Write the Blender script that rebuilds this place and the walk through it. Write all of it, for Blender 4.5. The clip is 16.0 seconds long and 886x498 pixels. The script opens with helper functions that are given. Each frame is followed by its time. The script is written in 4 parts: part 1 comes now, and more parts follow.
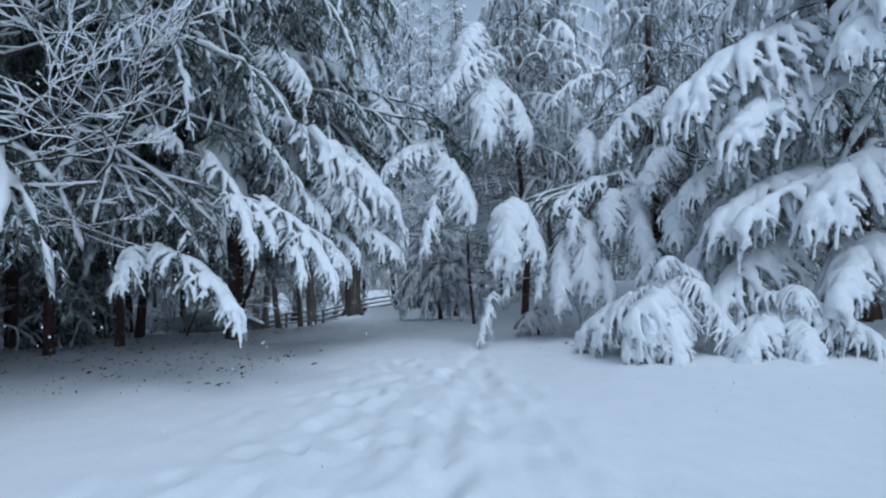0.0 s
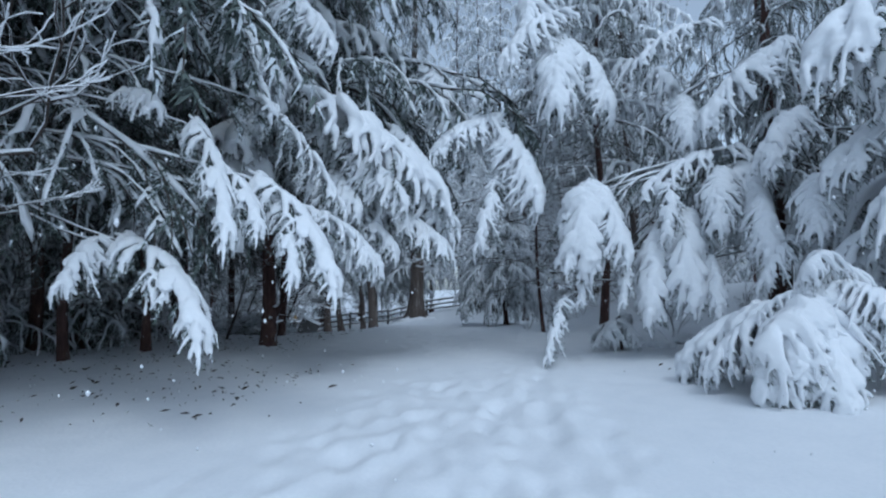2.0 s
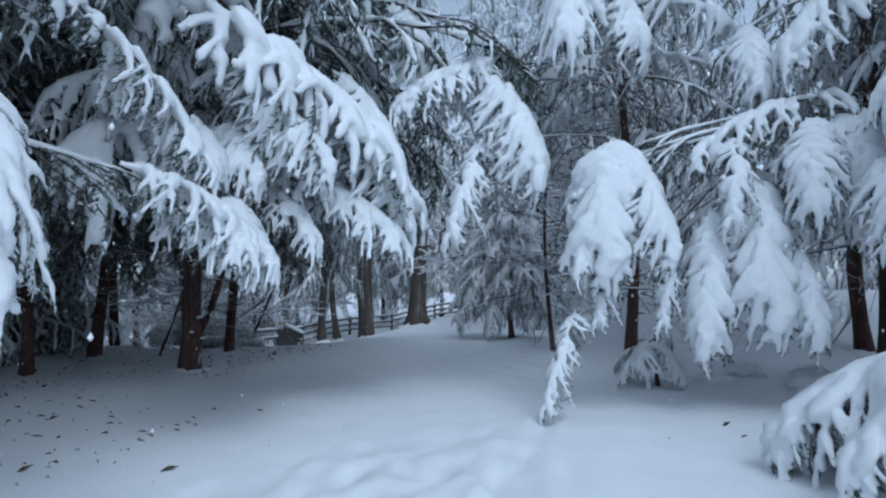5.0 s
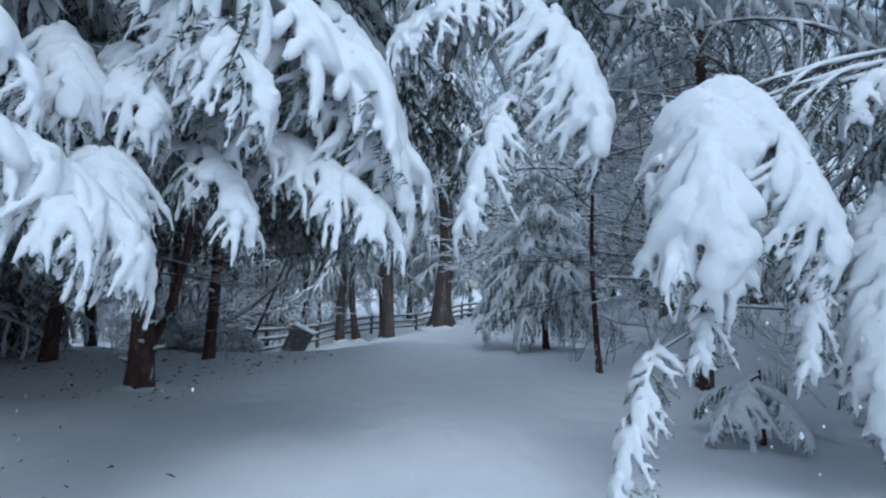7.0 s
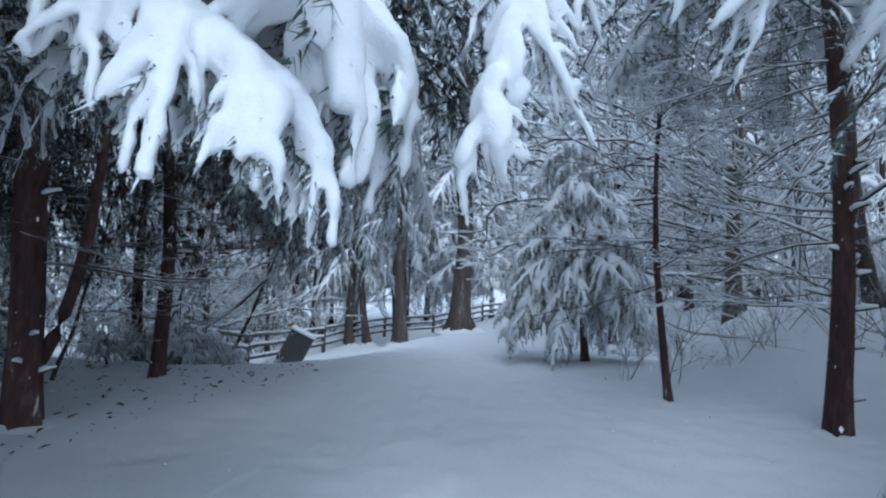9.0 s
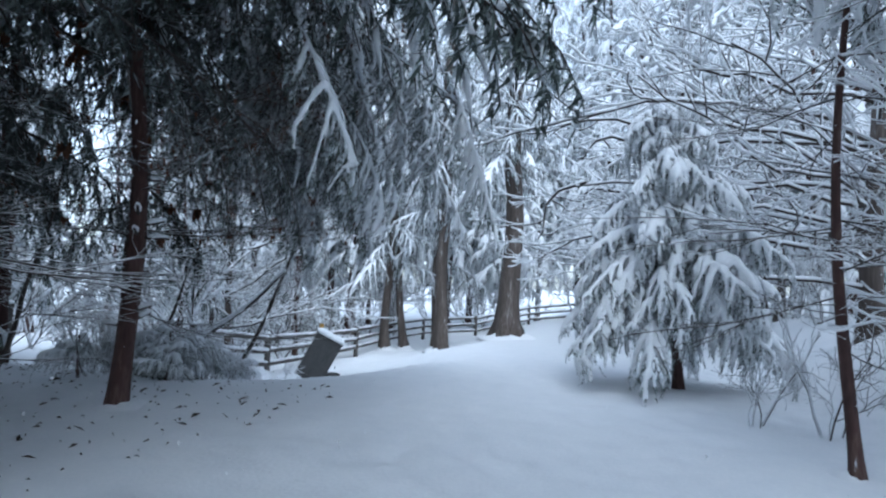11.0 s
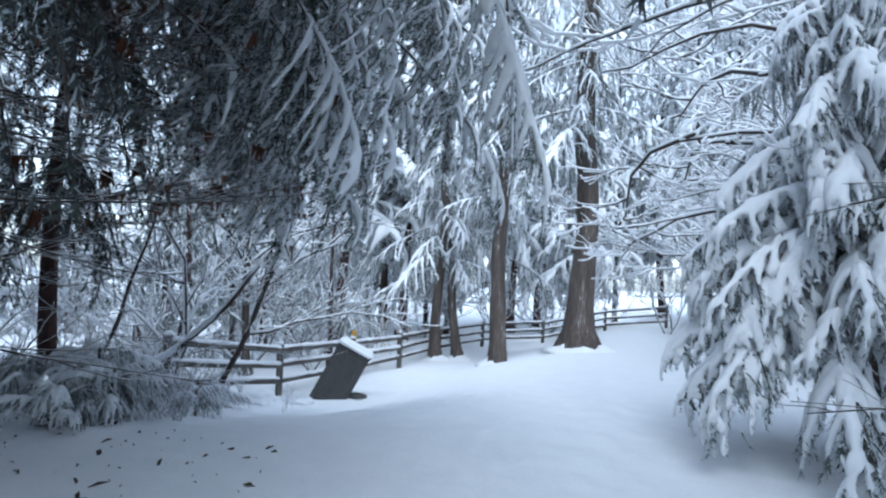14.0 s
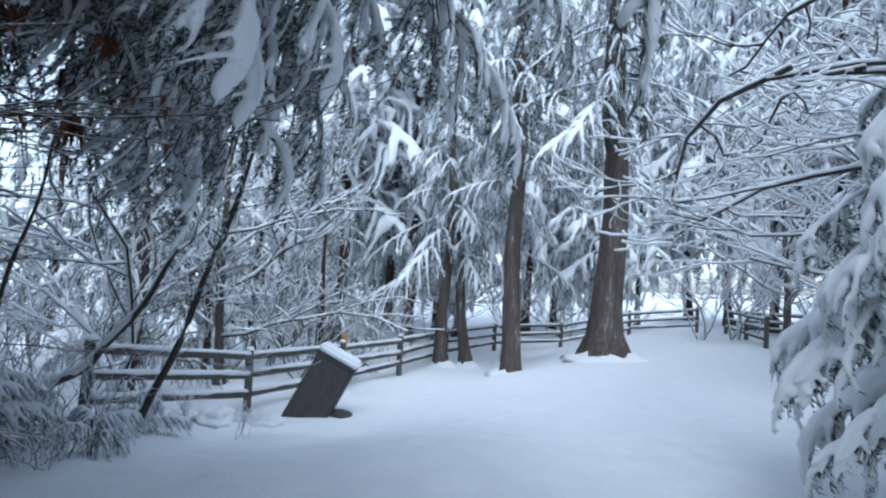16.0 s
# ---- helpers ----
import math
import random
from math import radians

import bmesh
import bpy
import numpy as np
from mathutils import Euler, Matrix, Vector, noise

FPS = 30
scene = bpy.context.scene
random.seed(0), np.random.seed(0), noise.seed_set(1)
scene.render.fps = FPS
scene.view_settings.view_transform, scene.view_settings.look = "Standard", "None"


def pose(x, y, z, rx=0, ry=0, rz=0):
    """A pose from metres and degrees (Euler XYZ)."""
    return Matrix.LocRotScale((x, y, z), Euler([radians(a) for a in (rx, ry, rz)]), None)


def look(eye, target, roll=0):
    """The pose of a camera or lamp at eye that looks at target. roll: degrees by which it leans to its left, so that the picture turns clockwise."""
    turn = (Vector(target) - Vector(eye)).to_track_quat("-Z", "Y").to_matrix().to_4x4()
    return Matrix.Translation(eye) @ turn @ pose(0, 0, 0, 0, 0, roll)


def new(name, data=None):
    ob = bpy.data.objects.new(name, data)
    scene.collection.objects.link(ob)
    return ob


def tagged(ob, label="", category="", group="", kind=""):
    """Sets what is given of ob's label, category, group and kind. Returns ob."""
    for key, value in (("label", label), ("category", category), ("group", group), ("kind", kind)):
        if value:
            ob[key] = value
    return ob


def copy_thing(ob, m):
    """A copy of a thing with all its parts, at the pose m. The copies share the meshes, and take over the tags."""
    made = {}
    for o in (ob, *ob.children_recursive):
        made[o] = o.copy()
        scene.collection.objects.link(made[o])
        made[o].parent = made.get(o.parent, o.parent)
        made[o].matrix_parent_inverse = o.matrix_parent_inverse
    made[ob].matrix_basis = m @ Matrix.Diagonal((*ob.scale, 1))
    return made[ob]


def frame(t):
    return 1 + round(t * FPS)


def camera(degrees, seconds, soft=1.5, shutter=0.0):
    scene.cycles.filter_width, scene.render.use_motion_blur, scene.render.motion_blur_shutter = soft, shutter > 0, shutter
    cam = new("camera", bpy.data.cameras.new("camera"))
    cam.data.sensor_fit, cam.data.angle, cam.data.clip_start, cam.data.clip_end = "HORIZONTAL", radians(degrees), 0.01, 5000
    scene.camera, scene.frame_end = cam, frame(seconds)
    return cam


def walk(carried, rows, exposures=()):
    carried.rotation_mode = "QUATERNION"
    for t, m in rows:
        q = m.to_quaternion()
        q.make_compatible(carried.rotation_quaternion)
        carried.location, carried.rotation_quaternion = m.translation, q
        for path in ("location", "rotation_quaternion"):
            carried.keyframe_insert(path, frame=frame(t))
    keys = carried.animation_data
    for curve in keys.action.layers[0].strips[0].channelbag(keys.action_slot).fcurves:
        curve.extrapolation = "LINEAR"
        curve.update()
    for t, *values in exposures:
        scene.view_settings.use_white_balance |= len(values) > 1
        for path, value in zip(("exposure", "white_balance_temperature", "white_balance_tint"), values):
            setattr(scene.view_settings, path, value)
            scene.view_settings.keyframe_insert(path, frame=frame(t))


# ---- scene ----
import collections

cam = camera(77.5, 16.0, soft=2.2)
ROWS = [
    (0.0, 0.003, 0.003, 1.438, 93.79, 1.5, 0.32),
    (0.5, 0.034, 0.535, 1.407, 93.94, 1.21, 3.6),
    (1.0, 0.09, 1.082, 1.409, 94.05, 1.01, 5.61),
    (1.5, 0.166, 1.658, 1.469, 93.94, 1.01, 7.02),
    (2.0, 0.258, 2.247, 1.477, 93.94, 0.91, 7.88),
    (2.5, 0.396, 2.845, 1.478, 94.02, 1.11, 7.98),
    (3.0, 0.475, 3.426, 1.476, 94.06, 0.91, 8.29),
    (3.5, 0.605, 3.953, 1.49, 94.12, 0.91, 8.49),
    (4.0, 0.659, 4.454, 1.514, 94.16, 1.01, 8.82),
    (6.5, 0.565, 7.25, 1.659, 93.91, -0.89, 12.4),
    (7.0, 0.432, 7.861, 1.681, 93.82, -0.99, 13.22),
    (7.5, 0.326, 8.499, 1.675, 93.79, -0.99, 14.05),
    (8.0, 0.141, 9.136, 1.661, 93.72, -1.09, 14.64),
    (8.5, 0.093, 9.766, 1.657, 93.78, -0.79, 14.98),
    (9.0, -0.04, 10.388, 1.635, 93.79, -1.0, 15.39),
    (11.5, -1.104, 13.216, 1.686, 93.54, -2.22, 21.19),
    (12.0, -1.281, 13.723, 1.671, 93.6, -2.24, 23.23),
    (12.5, -1.391, 14.208, 1.679, 93.49, -2.26, 25.64),
    (13.0, -1.458, 14.777, 1.689, 93.37, -2.36, 26.63),
    (13.5, -1.482, 15.421, 1.71, 93.31, -2.17, 26.84),
    (14.0, -1.599, 16.024, 1.695, 93.2, -2.27, 26.89),
    (14.5, -1.718, 16.629, 1.666, 93.23, -2.27, 27.03),
    (15.0, -1.934, 17.164, 1.633, 93.24, -2.37, 27.24),
    (15.5, -2.247, 17.684, 1.575, 93.29, -2.57, 27.1),
    (16.0, -2.386, 18.118, 1.62, 93.07, -2.78, 28.38),
]
EXPOSURES = [(0.0, -0.4, 5180, 2), (4.0, -0.27, 5180, 2), (7.0, -0.14, 5180, 2), (9.0, 0.2, 5230, 3), (11.5, 0.88, 5330, 3), (13.5, 0.97, 5340, 3), (16.0, 0.7, 5330, 3)]
walk(cam, [(t, pose(x, y, z, rx, ry, rz)) for t, x, y, z, rx, ry, rz in ROWS], EXPOSURES)

# ---- sky and sun: a bright overcast winter day ----
world = bpy.data.worlds.new("world")
scene.world = world
world.use_nodes = True
wn, wl = world.node_tree.nodes, world.node_tree.links
sky = wn.new("ShaderNodeTexSky")
sky.sky_type, sky.sun_disc = "NISHITA", False
sky.sun_elevation, sky.sun_rotation = radians(54), radians(149)
sky.dust_density, sky.air_density = 1.5, 1.0
wn["Background"].inputs["Strength"].default_value = 0.19
cloud = wn.new("ShaderNodeHueSaturation")
cloud.inputs["Saturation"].default_value = 0.35
wl.new(sky.outputs[0], cloud.inputs["Color"]), wl.new(cloud.outputs[0], wn["Background"].inputs["Color"])
sun_data = bpy.data.lights.new("sun", "SUN")
sun_data.energy, sun_data.angle, sun_data.color = 0.6, radians(35), (1.0, 0.97, 0.93)
sun = new("sun", sun_data)
sun.matrix_world = look((6, -10, 16), (0, 0, 0))


# ---- materials ----
def material(name, rough=0.8):
    m = bpy.data.materials.new(name)
    m.use_nodes = True
    b = m.node_tree.nodes["Principled BSDF"]
    b.inputs["Roughness"].default_value = rough
    return m, m.node_tree.nodes, m.node_tree.links, b


def textured(name, stops, scale, rough=0.85, bump=0.4, dist=0.01, stretch=(1, 1, 1), fine=4.0):
    """Two scales of noise mixed into a colour ramp, with a fine bump."""
    m, n, l, b = material(name, rough)
    tc, mp = n.new("ShaderNodeTexCoord"), n.new("ShaderNodeMapping")
    mp.inputs["Scale"].default_value = stretch
    big, small, mix = n.new("ShaderNodeTexNoise"), n.new("ShaderNodeTexNoise"), n.new("ShaderNodeMath")
    big.inputs["Scale"].default_value, small.inputs["Scale"].default_value = scale, scale * fine
    big.inputs["Detail"].default_value, small.inputs["Detail"].default_value = 3, 4
    mix.operation = "MULTIPLY_ADD"
    mix.inputs[1].default_value = 0.5
    half = n.new("ShaderNodeMath")
    half.operation = "MULTIPLY"
    half.inputs[1].default_value = 0.5
    ramp, bp = n.new("ShaderNodeValToRGB"), n.new("ShaderNodeBump")
    for i, (p, c) in enumerate(stops):
        e = ramp.color_ramp.elements[i] if i < 2 else ramp.color_ramp.elements.new(p)
        e.position, e.color = p, (*c, 1)
    bp.inputs["Strength"].default_value, bp.inputs["Distance"].default_value = bump, dist
    l.new(tc.outputs["Object"], mp.inputs[0])
    l.new(mp.outputs[0], big.inputs["Vector"]), l.new(mp.outputs[0], small.inputs["Vector"])
    l.new(big.outputs["Fac"], half.inputs[0])
    l.new(small.outputs["Fac"], mix.inputs[0]), l.new(half.outputs[0], mix.inputs[2])
    l.new(mix.outputs[0], ramp.inputs[0]), l.new(ramp.outputs[0], b.inputs["Base Color"])
    l.new(mix.outputs[0], bp.inputs["Height"]), l.new(bp.outputs[0], b.inputs["Normal"])
    return m


def snow_material(name, bump, scale):
    m = textured(name, [(0.3, (0.78, 0.80, 0.83)), (0.7, (0.86, 0.87, 0.89))], scale, 0.75, bump, 0.02, fine=9.0)
    b = m.node_tree.nodes["Principled BSDF"]
    b.inputs["Specular IOR Level"].default_value = 0.25
    return m


SNOW = snow_material("snow_on_branches", 0.4, 11.0)
GROUND_SNOW = snow_material("snow_on_ground", 0.6, 3.0)


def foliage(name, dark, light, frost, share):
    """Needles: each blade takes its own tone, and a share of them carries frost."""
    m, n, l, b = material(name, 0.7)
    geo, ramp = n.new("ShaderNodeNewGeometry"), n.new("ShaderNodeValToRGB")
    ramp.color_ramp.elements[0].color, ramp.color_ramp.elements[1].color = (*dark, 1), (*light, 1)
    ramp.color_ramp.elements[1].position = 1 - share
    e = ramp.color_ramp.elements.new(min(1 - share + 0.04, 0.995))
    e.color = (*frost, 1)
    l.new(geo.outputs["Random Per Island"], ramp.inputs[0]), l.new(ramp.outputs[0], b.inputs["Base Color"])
    return m


NEEDLES = foliage("fir_needles", (0.052, 0.068, 0.066), (0.105, 0.130, 0.115), (0.64, 0.68, 0.72), 0.27)
# fir needles with shade put into the colour: darker, and with little frost
SHADED = foliage("shaded_needles", (0.040, 0.050, 0.048), (0.085, 0.100, 0.088), (0.50, 0.54, 0.58), 0.15)
CEDAR = foliage("cedar_sprays", (0.028, 0.040, 0.034), (0.075, 0.092, 0.070), (0.66, 0.70, 0.74), 0.40)
DEAD_LEAF = textured("dead_brown_leaf", [(0.35, (0.06, 0.022, 0.012)), (0.65, (0.16, 0.065, 0.03))], 14, 0.8, 0.3, 0.004)
BARK_RED = textured("reddish_bark", [(0.3, (0.024, 0.013, 0.012)), (0.55, (0.074, 0.039, 0.034)), (0.66, (0.12, 0.08, 0.065)), (0.70, (0.62, 0.65, 0.68))], 5, 0.95, 0.9, 0.03, (1, 1, 0.22), 5)
BARK_GREY = textured("grey_brown_bark", [(0.3, (0.04, 0.031, 0.027)), (0.55, (0.10, 0.08, 0.069)), (0.65, (0.18, 0.155, 0.14)), (0.69, (0.66, 0.69, 0.72))], 4, 0.95, 1.0, 0.04, (1.4, 1.4, 0.13), 5)
TWIG = textured("dark_twig_bark", [(0.3, (0.025, 0.02, 0.018)), (0.7, (0.075, 0.06, 0.052))], 18, 0.9, 0.5, 0.004)
RAIL = textured("weathered_split_rail", [(0.3, (0.045, 0.041, 0.038)), (0.55, (0.10, 0.092, 0.084)), (0.75, (0.18, 0.17, 0.157))], 5, 0.9, 0.7, 0.012, (1, 0.25, 1), 6)
BOX_WOOD = textured("dark_painted_board", [(0.3, (0.03, 0.031, 0.032)), (0.7, (0.065, 0.064, 0.062))], 6, 0.65, 0.35, 0.006, (1, 1, 0.3))
YELLOW = textured("yellow_marker_paint", [(0.3, (0.42, 0.22, 0.03)), (0.7, (0.58, 0.33, 0.05))], 9, 0.6, 0.2, 0.003)
LITTER = textured("wet_leaf_litter", [(0.3, (0.02, 0.015, 0.012)), (0.7, (0.07, 0.05, 0.035))], 12, 0.8, 0.4, 0.004)


# ---- mesh building ----
class Geo:
    """Collects vertices and faces for one mesh."""

    def __init__(self):
        self.v, self.f, self.m = [], [], []

    def tube(self, pts, radii, seg=6, squash=1.0, slot=0):
        rings = []
        n = len(pts)
        for i, p in enumerate(pts):
            t = (pts[min(i + 1, n - 1)] - pts[max(i - 1, 0)]).normalized()
            ref = Vector((0, 0, 1)) if abs(t.z) < 0.92 else Vector((1, 0, 0))
            s = t.cross(ref).normalized()
            u = s.cross(t)
            k = len(self.v)
            for j in range(seg):
                a = 2 * math.pi * j / seg
                self.v.append(p + s * (math.cos(a) * radii[i]) + u * (math.sin(a) * radii[i] * squash))
            rings.append(k)
        for a, b in zip(rings, rings[1:]):
            for j in range(seg):
                self.f.append((a + j, a + (j + 1) % seg, b + (j + 1) % seg, b + j))
                self.m.append(slot)
        self.f.append(tuple(rings[0] + j for j in reversed(range(seg))))
        self.f.append(tuple(rings[-1] + j for j in range(seg)))
        self.m += [slot, slot]

    def blade(self, p, d, w, slot=0):
        s = d.cross(Vector((0.3, 0.2, 1))).normalized() * w
        k = len(self.v)
        self.v += [p - s, p + s, p + d]
        self.f += [(k, k + 1, k + 2)]
        self.m.append(slot)

    def mesh(self, name, mats, smooth=True):
        me = bpy.data.meshes.new(name)
        me.from_pydata(self.v, [], self.f)
        for mt in mats:
            me.materials.append(mt)
        me.polygons.foreach_set("material_index", self.m)
        me.polygons.foreach_set("use_smooth", [smooth] * len(me.polygons))
        me.update()
        return me


def melted(geo, name, voxel, ratio, mat, rough=1.0):
    """The collected lumps fused into one soft snow skin."""
    me = geo.mesh(name + "_raw", [mat])
    ob = new(name + "_raw", me)
    r = ob.modifiers.new("r", "REMESH")
    r.mode, r.voxel_size, r.use_smooth_shade = "VOXEL", voxel, True
    s = ob.modifiers.new("s", "SMOOTH")
    s.factor, s.iterations = 0.5, 1
    d = ob.modifiers.new("d", "DECIMATE")
    d.ratio = ratio
    bpy.context.view_layer.update()
    dg = bpy.context.evaluated_depsgraph_get()
    out = bpy.data.meshes.new_from_object(ob.evaluated_get(dg))
    bm = bmesh.new()
    bm.from_mesh(out)
    left, groups = set(bm.faces), []
    while left:
        stack = [left.pop()]
        got = list(stack)
        while stack:
            for e in stack.pop().edges:
                for f in e.link_faces:
                    if f in left:
                        left.discard(f)
                        stack.append(f)
                        got.append(f)
        groups.append(got)
    groups.sort(key=len)
    bmesh.ops.delete(bm, geom=[f for g in groups[:-1] for f in g], context="FACES")
    bm.normal_update()
    for v in bm.verts:
        v.co += v.normal * rough * (0.024 * noise.noise(v.co * 8.0) + 0.016 * noise.noise(v.co * 21.0))
    bm.to_mesh(out)
    bm.free()
    out.name = name
    out.materials.clear()
    out.materials.append(mat)
    out.polygons.foreach_set("use_smooth", [True] * len(out.polygons))
    bpy.data.objects.remove(ob)
    bpy.data.meshes.remove(me)
    return out


def part(name, me, parent, m=None, label=""):
    ob = new(name, me)
    ob.parent = parent
    if m is not None:
        ob.matrix_basis = m
    if label:
        ob["label"] = label
    return ob


def lerp(a, b, t):
    return a + (b - a) * t


# ---- the snowy ground ----
def step(a, b, v):
    t = min(max((v - a) / (b - a), 0), 1)
    return t * t * (3 - 2 * t)


def rise(x, y):
    """Broad shape of the ground."""
    far = step(24, 31, y)
    z = 0.12 * step(1, 9, y) - 0.42 * step(19, 34, y)
    z -= 1.03 * (1 - step(lerp(-9.0, -10.5, far), lerp(-4.2, -5.0, far), x)) * step(17.5, 26.0, y)
    z += 1.35 * step(1.2, 4.0, x) * step(16.8, 20.8, y)
    z += 0.45 * step(1.5, 7, x) * step(6, 10, y) * (1 - step(11, 14, y))
    return z


FEET = collections.defaultdict(list)
_r = random.Random(5)
for lane, (x0, x1) in enumerate(((-0.9, -0.1), (-0.5, 0.05), (-0.2, 0.15), (-1.3, -0.25), (-1.8, -0.4), (0.2, 0.3), (-2.5, -0.6), (0.6, 0.35), (-3.6, -0.9), (1.1, 0.6), (1.5, 0.8))):
    yy = 0.6 + lane * 0.17
    side = 1
    while yy < 13.0:
        u = yy / 12
        deep = _r.uniform(0.02, 0.065) * (1 - 0.85 * step(8.0, 12.5, yy)) * (0.55 if lane > 6 else 1.0)
        FEET[int(yy)].append((lerp(x0, x1, u) + 0.10 * side + _r.uniform(-0.14, 0.14), yy, deep, _r.uniform(0.08, 0.13), _r.uniform(0.17, 0.34), lerp(x0, x1, u) * 0.09 + _r.uniform(-0.25, 0.15)))
        yy += _r.uniform(0.34, 0.62)
        side = -side
yy = 13.2
while yy < 29:
    for off in (-0.5, -0.15, 0.25, 0.5):
        FEET[int(yy)].append((-1.0 - 0.38 * (yy - 13.2) + off + _r.uniform(-0.2, 0.2), yy + _r.uniform(-0.2, 0.2), _r.uniform(0.012, 0.034), _r.uniform(0.08, 0.12), _r.uniform(0.14, 0.22), -0.25))
    yy += 0.5


def ground_z(x, y):
    z = rise(x, y)
    if abs(x) < 30 and -10 < y < 60:
        z += 0.05 * noise.noise(Vector((x * 0.35, y * 0.35, 2.0))) + 0.016 * noise.noise(Vector((x * 1.7, y * 1.7, 7.0)))
        z += 0.10 * step(4.5, 9, abs(x + 1)) * noise.noise(Vector((x * 0.9, y * 0.9, 4.0)))
    else:
        z += 1.0 * noise.noise(Vector((x * 0.03, y * 0.03, 1.0))) * step(30, 80, max(abs(x), abs(y - 25)))
    return z


def fine_z(x, y):
    z = ground_z(x, y)
    if 0 < y < 30 and -8 < x < 2:
        for k in (int(y) - 1, int(y), int(y) + 1):
            for fx, fy, dp, w, ln, skew in FEET[k]:
                dx, dy = (x - fx - skew * (y - fy)) / w, (y - fy) / ln
                q = dx * dx + dy * dy
                if q < 6:
                    z += dp * (-math.exp(-q) + 0.45 * math.exp(-(q - 2.2) ** 2))
    if 12 < y < 30 and -9 < x < 3:
        z += step(12, 15, y) * (0.024 * noise.noise(Vector((x * 2.6, y * 2.6, 3.0))) + 0.012 * noise.noise(Vector((x * 6.0, y * 6.0, 6.0))))
    if 0 < y < 13.5 and -4.4 < x < 2:
        # trampled strip with grooves that run along the path
        mid = -0.15 + 0.02 * (y - 5)
        band = math.exp(-((x - mid) / (1.3 + 0.05 * (12 - y))) ** 2) * (1 - step(9, 13, y))
        u = x + 0.10 * x * (y - 6)
        z += band * (0.075 * noise.noise(Vector((u * 3.0, y * 0.8, 5.0))) + 0.022 * noise.noise(Vector((u * 8.0, y * 3.0, 8.0))))
        tx = 0.85 - 0.02 * y + 0.16 * math.sin(y * 0.55) + 0.04 * math.sin(y * 2.3)
        q = (x - tx) / 0.11
        if abs(q) < 3:
            z += (-0.035 * math.exp(-q * q) + 0.016 * math.exp(-(abs(q) - 1.7) ** 2 * 3)) * (0.7 + 0.9 * noise.noise(Vector((0.0, y * 0.9, 3.0))))
    return z


def axis(lo, hi, fine_lo, fine_hi, d, grow=1.25):
    out, v = [], fine_lo
    while v < fine_hi:
        out.append(v)
        v += d
    w, g = v, d
    while w < hi:
        out.append(w)
        g *= grow
        w += g
    out.append(hi)
    w, g = fine_lo - d, d
    left = []
    while w > lo:
        left.append(w)
        g *= grow
        w -= g
    return [lo] + left[::-1] + out


def build_ground():
    xs, ys = axis(-400, 400, -6.4, 2.0, 0.07, 1.07), axis(-300, 500, 0.5, 25, 0.085, 1.06)
    vs = [(x, y, fine_z(x, y)) for y in ys for x in xs]
    w = len(xs)
    fs = [(j * w + i, j * w + i + 1, (j + 1) * w + i + 1, (j + 1) * w + i) for j in range(len(ys) - 1) for i in range(w - 1)]
    me = bpy.data.meshes.new("ground")
    me.from_pydata(vs, [], fs)
    me.materials.append(GROUND_SNOW)
    me.polygons.foreach_set("use_smooth", [True] * len(fs))
    tagged(new("ground", me), "snow-covered forest path with soft old footprints", "ground", kind="structure")


build_ground()


# ---- conifer boughs: a spine, side branchlets and drooping fingers, with needles and a load of snow ----
def bough_strands(rng, length, width, count, droop, fingers):
    """Lists of (points, level) in a frame where the bough runs along +y."""
    out = []
    arch, sway = 0.10 * length, rng.uniform(-0.08, 0.08) * length
    spine = []
    for k in range(13):
        s = k / 12
        spine.append(Vector((sway * math.sin(s * 3), length * s, arch * 4 * s * (1 - s))))
    out.append((spine, 0))
    for i in range(count):
        s = 0.08 + 0.91 * (i + rng.uniform(-0.35, 0.35)) / count
        q = min(max(s, 0), 0.999) * 12
        b = spine[int(q)].lerp(spine[int(q) + 1], q - int(q))
        side = 1 if i % 2 else -1
        ln = width * (0.40 + 0.60 * math.sin(math.pi * min(s * 0.85 + 0.14, 1.0)) ** 0.8) * rng.uniform(0.55, 1.15) * (1.0 if s < 0.8 else 0.8)
        a = radians(lerp(66, 18, s ** 1.3) + rng.uniform(-19, 19))
        d = Vector((side * math.sin(a), math.cos(a), rng.uniform(-0.05, 0.12)))
        dr = droop * rng.uniform(0.8, 1.3)
        hook = side * rng.uniform(0.0, 0.22)
        pts = [b + d * (ln * u) + Vector((-hook * ln * u * u, abs(hook) * 0.5 * ln * u * u, -dr * ln * u ** 2.3 * 1.1)) for u in (0, 0.2, 0.4, 0.6, 0.8, 1.0)]
        out.append((pts, 1))
        for j in range(fingers):
            u = 0.30 + 0.66 * (j + rng.uniform(0.1, 0.9)) / fingers
            q = min(u, 0.999) * 5
            fb = pts[int(q)].lerp(pts[int(q) + 1], q - int(q))
            fd = Matrix.Rotation((1 if (i + j) % 2 else -1) * radians(rng.uniform(12, 62)), 3, "Z") @ d
            fl = rng.uniform(0.10, 0.24) * (width / 0.8) ** 0.5
            fp = [fb + fd * (fl * v) + Vector((0, 0, -(0.45 + dr) * fl * v * v * 1.25)) for v in (0, 0.35, 0.7, 1.0)]
            out.append((fp, 2))
    return out


